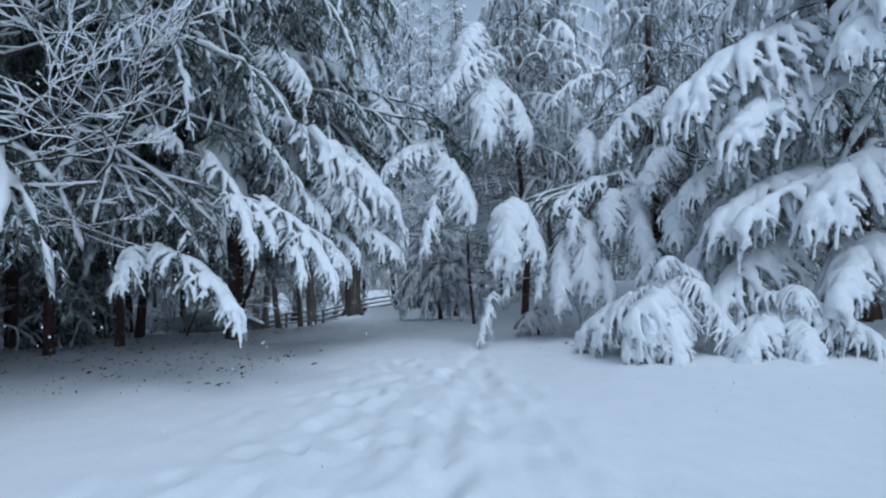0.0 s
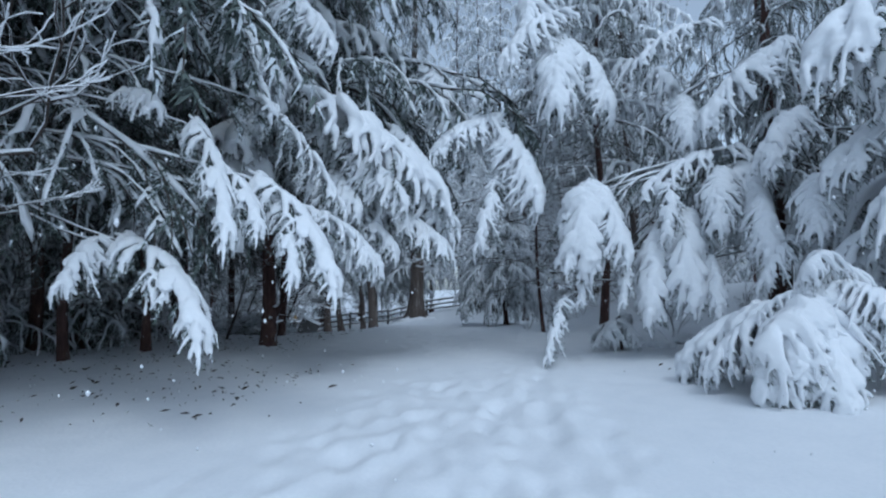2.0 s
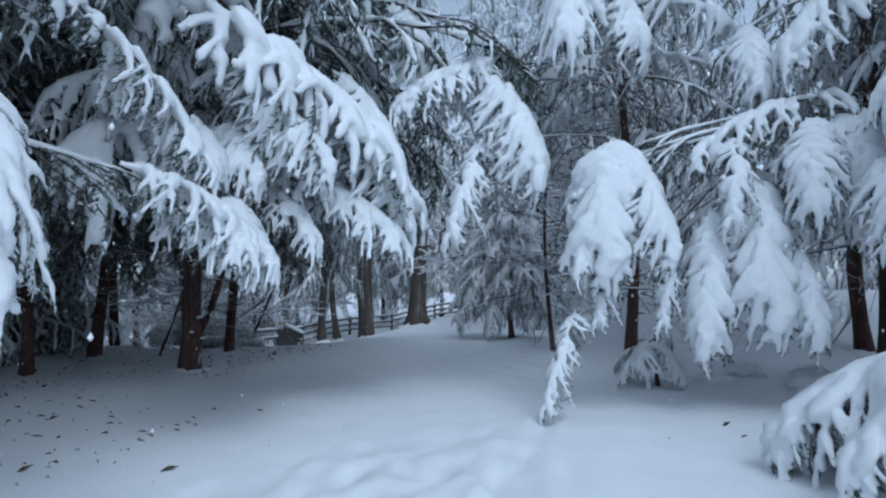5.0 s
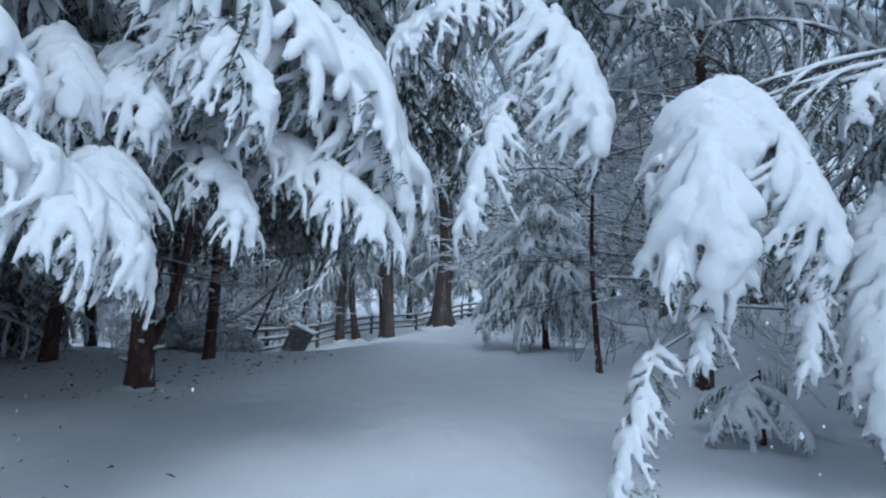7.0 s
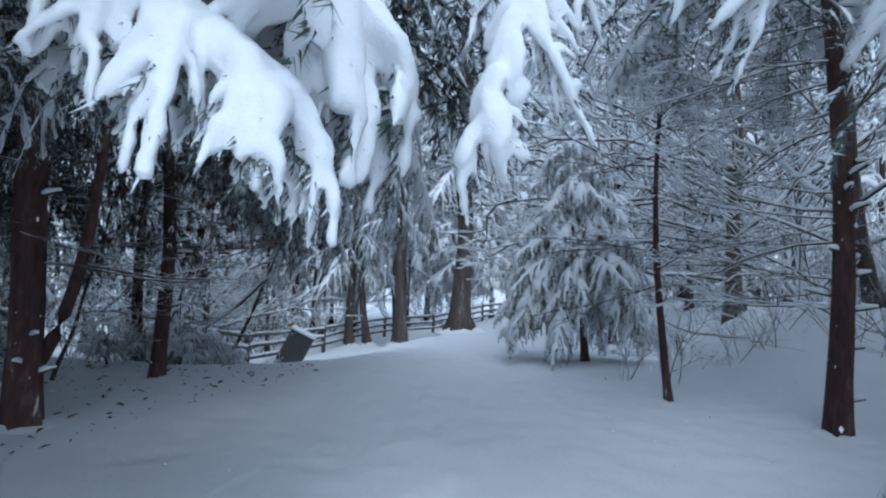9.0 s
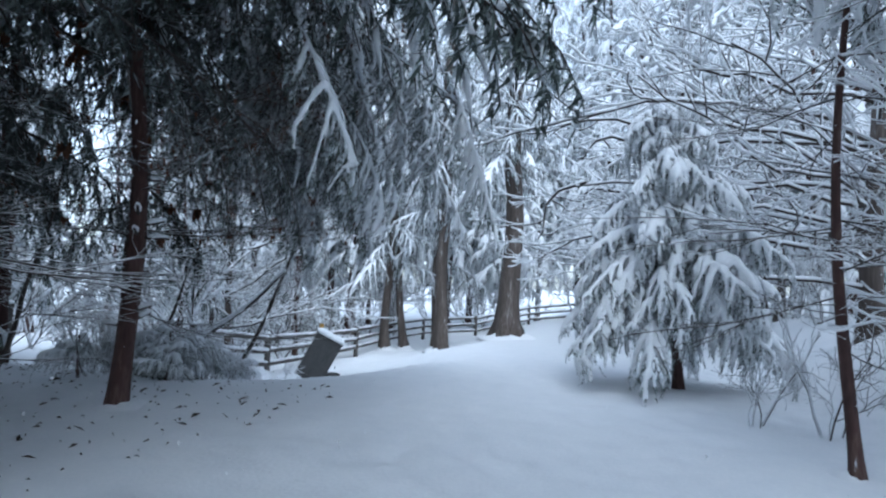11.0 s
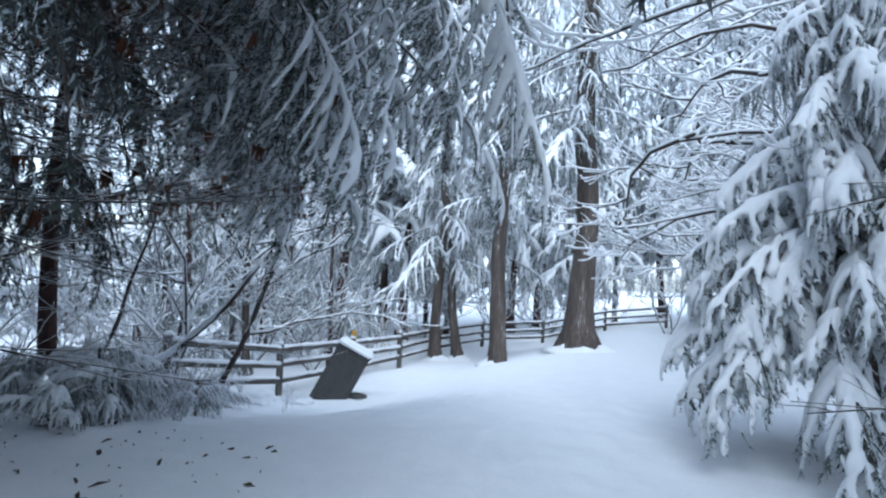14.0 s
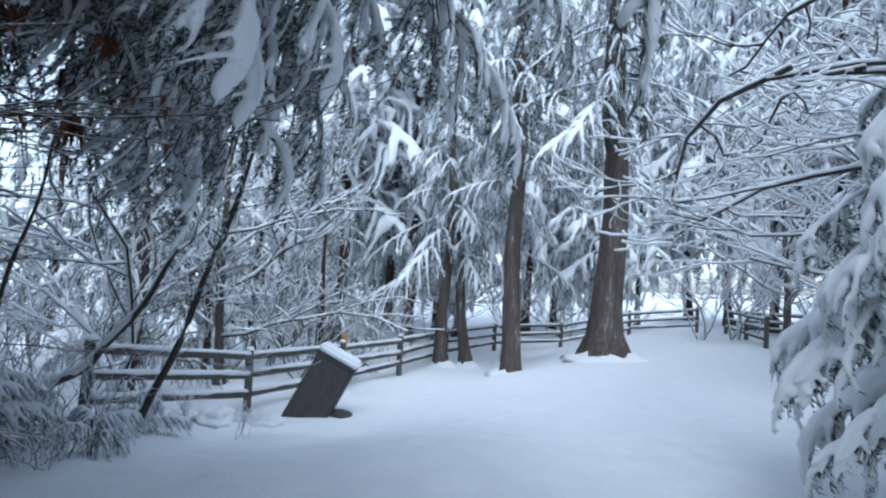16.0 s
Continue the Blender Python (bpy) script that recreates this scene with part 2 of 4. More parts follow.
def bough_meshes(name, seed, length=2.2, width=0.85, count=18, droop=0.7, fingers=4, load=1.0, voxel=0.019, ratio=0.125, needles=10, needle_mat=None, size=1.0, rough=1.0, pillows=0.5):
    rng = random.Random(seed)
    strands = bough_strands(rng, length, width, count, droop, fingers)
    snow, wood, green = Geo(), Geo(), Geo()
    for pts, level in strands:
        n = len(pts)
        if level == 0:
            wood.tube(pts, [lerp(0.020, 0.006, i / (n - 1)) for i in range(n)], 5)
        elif level == 1 and voxel < 0.05:
            wood.tube(pts[::2] + pts[-1:], [0.010, 0.008, 0.006, 0.004], 3)
        if level == 0 or rng.random() < (0.94 if level == 1 else 0.85) * min(load, 1.0) ** 0.8:
            if level == 0 and load < 0.2:
                pts, n = pts[6:11], 5
            radii, line = [], []
            ph = rng.uniform(0, 9)
            fat = rng.uniform(0.8, 1.2)
            for i, p in enumerate(pts):
                u = i / (n - 1)
                r = (0.082 * lerp(0.45, 1.0, min(u * 1.8, 1)) * (0.5 if i == n - 1 else 1.0) if level == 0
                     else lerp(0.074, 0.030, max(u - 0.45, 0) / 0.55) if level == 1 else lerp(0.038, 0.019, u))
                r = max(r * load * fat * (1 + 0.16 * math.sin(ph + u * 7)) + rng.uniform(-0.003, 0.006), voxel * 1.1)
                radii.append(r)
                line.append(p + Vector((0, 0, r * 0.5)))
            end = line[-1] - line[-2]
            line.append(line[-1] + end.normalized() * radii[-1] * 0.9)
            radii.append(radii[-1] * 0.5)
            snow.tube(line, radii, 8, 0.85)
            # pillows where neighbouring branchlets have caught a common load
            if level == 1 and load > 0.65 and rng.random() < pillows:
                c = line[rng.choice((1, 2, 2, 3))]
                along = (line[3] - line[1]).normalized()
                w = rng.uniform(0.09, 0.15) * load
                snow.tube([c - along * w * 1.5, c - along * w, c, c + along * w, c + along * w * 1.5], [w * 0.4, w * 0.8, w, w * 0.8, w * 0.4], 10, 0.55)
        # needles fringe the underside and the sides
        for k in range(int(needles * (2.6 if level == 1 else 1.7 if level == 2 else 4.0))):
            q = rng.uniform(0.1, 0.999) * (n - 1)
            i = int(q)
            p = pts[i].lerp(pts[i + 1], q - i)
            t = (pts[i + 1] - pts[i]).normalized()
            d = t * rng.uniform(0.4, 1.1) + Vector((rng.uniform(-0.9, 0.9), rng.uniform(-0.6, 0.6), rng.uniform(-1.2, 0.05)))
            green.blade(p, d.normalized() * rng.uniform(0.05, 0.11) * size, rng.uniform(0.005, 0.009) * size)
        # bare sprigs that hang under the load
        if level == 1:
            for k in range(3):
                q = rng.uniform(0.2, 0.999) * (n - 1)
                p = pts[int(q)].lerp(pts[int(q) + 1], q - int(q))
                ln = rng.uniform(0.10, 0.30)
                tip = p + Vector((rng.uniform(-0.1, 0.1), rng.uniform(0.0, 0.16), -ln))
                for g in range(int(needles * 2.2)):
                    w = p.lerp(tip, rng.random())
                    d = Vector((rng.uniform(-1, 1), rng.uniform(-0.7, 1), rng.uniform(-1.3, -0.1))).normalized()
                    green.blade(w, d * rng.uniform(0.04, 0.09) * size, rng.uniform(0.005, 0.009) * size)
    return wood.mesh(name, [TWIG], False), melted(snow, name + "_snow", voxel, ratio, SNOW, rough), length, green.mesh(name + "_needles", [needle_mat or NEEDLES], False)


HERO = [bough_meshes("bough", 11 + i, width=w, droop=d, load=ld, count=c, fingers=5, voxel=0.0135, ratio=0.12, needles=12, rough=0.95) for i, (w, d, ld, c) in enumerate(
    ((0.72, 0.6, 1.0, 27), (0.66, 0.7, 1.06, 26), (0.85, 0.55, 1.0, 30), (0.62, 0.65, 0.84, 22), (0.80, 0.65, 1.16, 30)))]
LIGHT = [bough_meshes("bough", 31 + i, width=w, droop=d, load=ld, count=15, fingers=3, ratio=0.11, needles=6, voxel=0.025, rough=0.6) for i, (w, d, ld) in enumerate(
    ((0.75, 0.75, 0.95), (0.65, 0.95, 0.8), (0.85, 0.65, 1.05)))]
WEEP = [bough_meshes("bough", 51 + i, width=w, droop=d, load=ld, count=16, fingers=3, ratio=0.10, needles=15, voxel=0.021, needle_mat=CEDAR, size=0.9, rough=0.7) for i, (w, d, ld) in enumerate(
    ((0.8, 0.85, 0.55), (0.7, 1.0, 0.5), (0.9, 0.8, 0.6)))]
SPRAY = [bough_meshes("bough", 61 + i, width=w, droop=d, load=ld, count=20, fingers=3, ratio=0.09, needles=11, voxel=0.021, rough=0.8, pillows=0.7) for i, (w, d, ld) in enumerate(
    ((0.62, 1.05, 0.85), (0.55, 1.2, 0.70), (0.70, 0.95, 0.92)))]
FAR = [bough_meshes("bough", 71 + i, width=w, droop=d, load=1.0, count=9, fingers=1, ratio=0.10, needles=4, voxel=0.045, size=1.7) for i, (w, d) in enumerate(
    ((0.8, 0.7), (0.7, 1.0)))]
DARK = [bough_meshes("bough", 91 + i, width=w, droop=d, load=0.34, count=14, fingers=2, ratio=0.055, needles=13, voxel=0.02, size=0.9) for i, (w, d) in enumerate(
    ((0.9, 0.8), (0.8, 1.1)))]
# boughs that hold hardly any snow, with needles darkened to imitate forest shade
DIM = [bough_meshes("bough", 191 + i, width=w, droop=d, load=0.14, count=15, fingers=3, ratio=0.10, needles=18, voxel=0.015, size=1.0, needle_mat=SHADED) for i, (w, d) in enumerate(
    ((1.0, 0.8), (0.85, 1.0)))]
# boughs for the high crowns that are added to cut sky light
SHADE_BOUGHS = [bough_meshes("bough", 201 + i, width=w, droop=0.7, load=0.3, count=10, fingers=1, ratio=0.10, needles=8, voxel=0.02, size=1.9, needle_mat=SHADED) for i, w in enumerate((1.0, 0.85))]
GLOOM = [bough_meshes("bough", 95 + i, width=w, droop=0.8, load=0.6, count=8, fingers=1, ratio=0.08, needles=4, voxel=0.055, size=2.6, needle_mat=SHADED) for i, w in enumerate((0.9, 0.8))]


def put_bough(tree, origin, start, tip, proto, wide=1.0, label=""):
    """One bough under its tree, from start to tip."""
    a, b = Vector(start), Vector(tip)
    y = b - a
    ln = y.length
    y.normalize()
    x = y.cross(Vector((0, 0, 1)))
    x = x.normalized() if x.length > 0.05 else Vector((1, 0, 0))
    z = x.cross(y)
    k = ln / proto[2]
    w = wide * (0.45 + 0.55 * k)
    m = Matrix((x * w, y * k, z * w)).transposed().to_4x4()
    m.translation = a - Vector(origin)
    ob = part("bough", proto[0], tree, m, label)
    if proto not in DIM:
        part("snow_load", proto[1], ob)
    part("needles", proto[3], ob)
    return ob


def trunk_mesh(height, r0, lean, seed, mat, flare=1.5, seg=14, bend=0.08):
    rng = random.Random(seed)
    g = Geo()
    n = 22
    pts, rad = [], []
    for i in range(n + 1):
        s = i / n
        z = -0.35 + (height + 0.35) * s ** 1.35
        pts.append(Vector((lean[0] * z + bend * math.sin(z * 0.9 + seed), lean[1] * z + bend * math.cos(z * 0.7 + seed * 2) - bend, z)))
        f = 1 + (flare - 1) * math.exp(-max(z, 0) / (r0 * 1.1 + 0.08))
        rad.append(max(r0 * f * (1 - 0.93 * max(z, 0) / height), 0.012))
    g.tube(pts, rad, seg)
    for i, v in enumerate(g.v):
        c = pts[i // seg]
        d = v - c
        a = math.atan2(d.y, d.x)
        low = math.exp(-max(v.z, 0) / (r0 * 2.5))
        k = 1 + low * 0.22 * math.sin(a * 5 + seed) + 0.10 * noise.noise(Vector((math.cos(a) * 2.5, math.sin(a) * 2.5, v.z * 1.2 + seed)))
        g.v[i] = c + d * k
    return g.mesh("trunk", [mat]), pts


def on_trunk(pts, z):
    for a, b in zip(pts, pts[1:]):
        if a.z <= z <= b.z:
            return a.lerp(b, (z - a.z) / (b.z - a.z))
    return pts[-1]


def limb_mesh(a, b, r):
    g = Geo()
    mid = a.lerp(b, 0.55) + Vector((0, 0, 0.08 * (b - a).length))
    pts = []
    for i in range(7):
        u = i / 6
        p = a.lerp(mid, u).lerp(mid.lerp(b, u), u)
        pts.append(p + noise.noise_vector(p * 1.1) * 0.09 * (b - a).length * math.sin(math.pi * u))
    rad = [lerp(r, r * 0.5, i / 6) for i in range(7)]
    g.tube(pts, rad, 6)
    c = Geo()
    c.tube([p + Vector((0, 0, rad[i] * 1.0)) for i, p in enumerate(pts)], [q * 1.2 for q in rad], 6)
    return g.mesh("limb", [TWIG]), c.mesh("limb_snow", [SNOW])


def put_limb(tree, a, b, r):
    wood, load = limb_mesh(a, b, r)
    part("snow_line", load, part("limb", wood, tree))


PATHLINE = [Vector(p) for p in ((0.0, 0.0), (0.6, 4.4), (0.5, 7.6), (0.0, 10.4), (-1.1, 13.2), (-1.5, 15.4), (-2.4, 18.1), (-3.2, 20.5))]


def off_path(p):
    """Level distance of a place from the line that is walked."""
    q, best = Vector((p[0], p[1])), 99.0
    for a, b in zip(PATHLINE, PATHLINE[1:]):
        d = b - a
        t = min(max((q - a).dot(d) / d.length_squared, 0), 1)
        best = min(best, (q - a - d * t).length)
    return best


TRUNKS = {}


def conifer(name, base, height, r0, label, seed, hero=(), lo=2.5, hi=None, count=24, reach=2.6, protos=LIGHT, lean=(0, 0), mat=None, flare=1.25, wide=1.0, fall=0.42, skip=None, dead=0, clear=2.3, bulge=1.0):
    """A conifer: trunk, boughs placed one by one (hero) and boughs all round. base: x, y."""
    rng = random.Random(seed)
    x, y = base
    o = Vector((x, y, rise(x, y)))
    tree = tagged(new(name), label, "tree")
    tree.location = o
    me, pts = trunk_mesh(height, r0, lean, seed, mat or BARK_RED, flare)
    part("trunk", me, tree)
    TRUNKS[tree.name] = pts
    if height > 3:
        sk = Geo()
        tall = 2.6 if mat is BARK_GREY else 1.0
        sk.tube([Vector((0, 0, q)) for q in (-0.14, -0.02, 0.04 * tall, 0.09 * tall)], [r0 * flare * k + w for k, w in ((1.6, 0.24), (1.35, 0.14), (1.1, 0.05), (0.9, -0.01))], 16)
        for i, v in enumerate(sk.v):
            v.x, v.y = v.x * (1 + 0.16 * noise.noise(v * 4 + o)), v.y * (1 + 0.16 * noise.noise(v * 4 - o))
            v.z *= 0.75 + 0.5 * noise.noise(v * 3 + o)
        part("snow_skirt", sk.mesh("snow_skirt", [GROUND_SNOW]), tree)
    for st, tip, pi, w in hero:
        st, tip = Vector(st), Vector(tip)
        a = on_trunk(pts, min(max(st.z + 0.35 * (st - o).xy.length * 0.5 - o.z, 1.5), height * 0.92))
        if st.z < 2.5:
            put_limb(tree, a, st + (tip - st) * 0.1 - o, 0.018)
        elif (st - o - a).length > 0.5:
            put_bough(tree, o, a + o, st + (tip - st) * 0.12, rng.choice(DARK), 0.5)
        put_bough(tree, o, st, tip, HERO[pi], w)
    hi = hi or height
    for i in range(count):
        u = (i + rng.random()) / count
        z = lerp(lo, hi * 0.97, u)
        an = i * 2.39996 + rng.uniform(-0.5, 0.5) + seed
        ln = reach * (1 - (max(z - lo, 0) / (height - lo + 0.3)) ** bulge * 0.85) * rng.uniform(0.75, 1.2)
        if skip and skip(an % (2 * math.pi), z):
            continue
        a = on_trunk(pts, z)
        dn = fall * rng.uniform(0.6, 1.5)
        tip = a + Vector((math.cos(an) * ln, math.sin(an) * ln, -dn * ln))
        if min(off_path(tip + o), off_path(a.lerp(tip, 0.7) + o)) < (clear if tip.z + o.z < 4.5 else 1.0):
            continue
        far = tip + o
        # darkened boughs stand in for the shade in this stretch of wood
        dim_zone = -13 < far.x < -3.4 and 14.2 < far.y < 23 and far.z < 8 and height > 3
        put_bough(tree, o, a + o, far, rng.choice(DIM if dim_zone else protos), wide * rng.uniform(0.85, 1.2))
    for i in range(dead):
        z = rng.uniform(1.0, max(lo, 1.6) + 0.8)
        an = rng.uniform(0, 6.28)
        k = rng.uniform(0.3, 0.75)
        bare_branch(tree, on_trunk(pts, z), an, rng.uniform(-0.45, 0.35), k, rng)
    return tree


# ---- bare twiggy branches with a line of snow on top ----
def bare_meshes(name, seed, length=2.4, depth=4, r=0.022, spread=0.75, snow=1.0, up=0.1, n=5, kids0=4, kids1=3, seg=4, bend=0.2):
    rng = random.Random(seed)
    wood, load = Geo(), Geo()

    def grow(p, d, ln, rad, level):
        pts, q = [p], d.normalized()
        for i in range(n):
            q = (q + Vector((rng.uniform(-bend, bend), rng.uniform(-bend, bend), rng.uniform(-0.7, 0.8) * bend + up * 0.1))).normalized()
            pts.append(pts[-1] + q * (ln / n))
        rr = [lerp(rad, rad * 0.55, i / n) for i in range(n + 1)]
        wood.tube(pts, rr, seg if level else seg + 1)
        if snow > 0:
            sr = [max(v * 0.9, 0.007) * snow * rng.uniform(0.8, 1.35) for v in rr]
            load.tube([v + Vector((0, 0, rr[i] * 0.7 + sr[i] * 0.45)) for i, v in enumerate(pts)], sr, seg, 1.15)
        if level < depth:
            kids = kids0 if level == 0 else kids1
            for k in range(kids):
                u = 0.25 + 0.7 * (k + rng.random()) / kids
                i = min(int(u * n), n - 1)
                b = pts[i].lerp(pts[i + 1], u * n - i)
                t = (pts[i + 1] - pts[i]).normalized()
                s = t.cross(Vector((0, 0, 1)))
                s = s.normalized() if s.length > 0.01 else Vector((1, 0, 0))
                nd = t + s * rng.choice((-1, 1)) * rng.uniform(0.5, 1.0) * spread * 1.3 + Vector((0, 0, rng.uniform(-0.35, 0.5) * spread))
                grow(b, nd, ln * rng.uniform(0.42, 0.66), max(rad * 0.58, 0.0035), level + 1)

    grow(Vector((0, 0, 0)), Vector((0, 1, 0.05)), length, r, 0)
    return wood.mesh(name, [TWIG]), load.mesh(name + "_snow", [SNOW]), length


BARE = [bare_meshes("bare_branch", 101 + i, depth=3, r=0.016, spread=s, snow=sn, bend=0.36) for i, (s, sn) in enumerate(((0.7, 1.3), (0.85, 1.6), (0.6, 1.1), (0.8, 1.5)))]
FINE = [bare_meshes("bare_branch", 121 + i, depth=2, r=0.014, spread=0.8, snow=sn, n=3, kids0=5, kids1=4, seg=3) for i, sn in enumerate((0.35, 0.7, 0.5))]
BRUSH = [bare_meshes("bare_branch", 131 + i, depth=2, r=0.02, spread=sp, snow=sn, bend=0.34, n=4, kids0=5, kids1=4, seg=3) for i, (sp, sn) in enumerate(((0.8, 1.8), (0.95, 2.2), (0.7, 1.6), (0.85, 2.0)))]


def leafy_meshes(seed, n):
    """A bare branch that still holds curled brown leaves."""
    wood, load, ln = bare_meshes("bare_branch", seed, depth=2, r=0.012, spread=0.9, snow=0.4, n=3, kids0=6, kids1=5, seg=3)
    r = random.Random(seed)
    g = Geo()
    for i in range(n):
        p = wood.vertices[r.randrange(len(wood.vertices))].co
        g.blade(p.copy(), Vector((r.uniform(-0.6, 0.6), r.uniform(-0.6, 0.6), -1)).normalized() * r.uniform(0.06, 0.13), r.uniform(0.012, 0.024))
    return wood, load, ln, g.mesh("dead_leaves", [DEAD_LEAF], False)


LEAFY = [leafy_meshes(141 + i, 70) for i in range(3)]


def bare_branch(parent, at, turn, pitch, k, rng, protos=None, roll=None):
    """A bare branch under its plant, at a place in the plant's frame."""
    p = rng.choice(protos or FINE)
    m = Matrix.Translation(at) @ Matrix.Rotation(turn - math.pi / 2, 4, "Z") @ Matrix.Rotation(pitch, 4, "X") @ Matrix.Diagonal((k, k, k, 1))
    ob = part("branch", p[0], parent, m)
    part("snow_line", p[1], ob)
    if len(p) > 3:
        part("dead_foliage", p[3], ob, None, "curled dead brown leaves")
    return ob


def bare_to(parent, o, start, tip, proto, wide=1.0):
    a, b = Vector(start), Vector(tip)
    y = (b - a)
    k = y.length / proto[2]
    y.normalize()
    x = y.cross(Vector((0, 0, 1))).normalized()
    z = x.cross(y)
    m = Matrix((x * k * wide, y * k, z * k * wide)).transposed().to_4x4()
    m.translation = a - Vector(o)
    ob = part("branch", proto[0], parent, m)
    part("snow_line", proto[1], ob)


def shrub(x, y, height, seed, stems=5, label="leafless shrub with snow lying along its thin twigs", protos=None):
    rng = random.Random(seed)
    o = Vector((x, y, rise(x, y) - 0.03))
    ob = tagged(new("shrub"), label, "shrub", group="snowy undergrowth")
    ob.location = o
    for i in range(stems):
        bare_branch(ob, Vector((rng.uniform(-0.15, 0.15), rng.uniform(-0.15, 0.15), 0)), i * 6.28 / stems + rng.uniform(-0.5, 0.5), rng.uniform(0.5, 1.35), height / 2.4 * rng.uniform(0.7, 1.2), rng, protos or BRUSH)
    return ob


LEAF_SPOTS = ((-6.0, 19.6, 3.0), (-5.6, 19.9, 2.9), (-6.5, 20.2, 2.6), (-5.3, 20.3, 3.3), (-7.2, 20.0, 2.4), (-4.9, 20.1, 3.4), (-6.2, 18.6, 3.3), (-6.9, 18.5, 2.6), (-7.6, 19.0, 2.2), (-5.0, 19.2, 3.6))

# ---- the trees beside the path ----
conifer("fir_tree", (-7.4, 8.2), 13, 0.20, "tall snow-laden fir with long drooping boughs over the path", 3, hero=(
    ((-4.41, 8.1, 2.15), (-2.62, 6.9, 1.12), 3, 0.7), ((-4.5, 8.0, 2.1), (-4.3, 7.2, 1.55), 3, 0.8),
    ((-3.76, 8.5, 3.66), (-2.53, 7.2, 2.04), 3, 0.5), ((-3.24, 8.2, 2.96), (-2.31, 7.4, 2.11), 3, 0.55),
    ((-2.92, 8.4, 2.9), (-1.50, 7.3, 1.58), 3, 0.6), ((-2.5, 8.2, 2.5), (-1.9, 7.3, 1.6), 3, 0.5), ((-2.86, 9.6, 2.65), (-1.84, 10.4, 1.78), 0, 0.9),
    ((-3.32, 9.0, 4.21), (-2.37, 10.1, 2.74), 3, 0.85), ((-3.60, 8.9, 5.04), (-3.30, 9.8, 4.40), 4, 0.8),
    ((-3.45, 10.5, 6.18), (-2.55, 10.4, 5.22), 4, 0.9), ((-4.94, 8.8, 4.09), (-4.01, 8.2, 3.68), 0, 0.7)),
    lo=3.6, count=44, reach=3.8, protos=DARK + DIM)
forked = conifer("fir_tree", (-5.76, 14.87), 17, 0.165, "tall fir with a reddish trunk and heavy snow on drooping boughs", 7, hero=(
    ((-3.42, 10.9, 4.91), (-1.17, 12.8, 2.72), 4, 1.0), ((-2.80, 11.4, 4.40), (-2.15, 11.2, 3.09), 1, 0.8),
    ((-2.72, 12.5, 2.79), (-1.17, 12.3, 2.08), 3, 0.8), ((-2.11, 15.5, 7.10), (-1.17, 14.5, 5.17), 0, 0.9),
    ((-2.58, 12.2, 4.43), (-1.13, 12.4, 2.59), 1, 0.9), ((-2.62, 11.6, 3.82), (-1.58, 11.2, 2.88), 4, 0.8),
    ((-3.06, 12.2, 3.24), (-1.03, 12.0, 2.19), 0, 0.8), ((-3.14, 11.9, 2.85), (-1.80, 11.2, 2.12), 3, 0.9),
    ((-3.45, 11.2, 3.57), (-2.59, 10.6, 2.78), 1, 0.75), ((-2.71, 11.0, 2.56), (-1.91, 10.4, 1.80), 4, 0.75),
    ((-3.13, 10.6, 2.37), (-1.90, 10.0, 1.92), 0, 0.75), ((-3.04, 11.6, 3.57), (-2.31, 11.0, 2.74), 4, 0.75),
    ((-2.50, 13.6, 5.00), (-1.25, 12.9, 3.13), 0, 0.8)),
    lo=3.6, count=96, reach=4.2, dead=16, lean=(0.03, 0), protos=DARK + LIGHT, flare=1.2)
def side_stem(tree, a, b, r):
    """A second stem that forks off low on the trunk and curves upward."""
    g, a, b = Geo(), Vector(a), Vector(b)
    mid = Vector((b.x * 0.85 + a.x * 0.15, b.y, a.z + 0.25 * (b.z - a.z)))
    pts = [a.lerp(mid, i / 10).lerp(mid.lerp(b, i / 10), i / 10) for i in range(11)]
    g.tube(pts, [lerp(r, r * 0.55, i / 10) for i in range(11)], 10)
    part("side_stem", g.mesh("side_stem", [BARK_RED]), tree)


side_stem(forked, (0.06, 0.0, 0.55), (0.75, 0.12, 3.6), 0.075)


def stubs(tree, r0, n, seed, top=3.0):
    """Broken branch stubs on the trunk, each with a pad of snow."""
    rng = random.Random(seed)
    for i in range(n):
        z, an = rng.uniform(0.25, top), rng.uniform(0, 6.28)
        d = Vector((math.cos(an), math.sin(an), rng.uniform(0.0, 0.35)))
        p = on_trunk(TRUNKS[tree.name], z) + d * r0 * 0.7
        ln = rng.uniform(0.06, 0.22)
        g, c = Geo(), Geo()
        g.tube([p, p + d * (r0 * 0.5 + ln * 0.5), p + d * (r0 * 0.5 + ln)], [0.022, 0.016, 0.012], 6)
        stub = part("branch_stub", g.mesh("branch_stub", [TWIG]), tree)
        q = p + d * r0 * 0.3 + Vector((0, 0, 0.02))
        c.tube([q, q + d * ln * 0.4 + Vector((0, 0, 0.01)), q + d * (ln + 0.04)], [0.03, 0.042, 0.02], 7, 0.8)
        part("snow_pad", c.mesh("snow_pad", [SNOW]), stub)


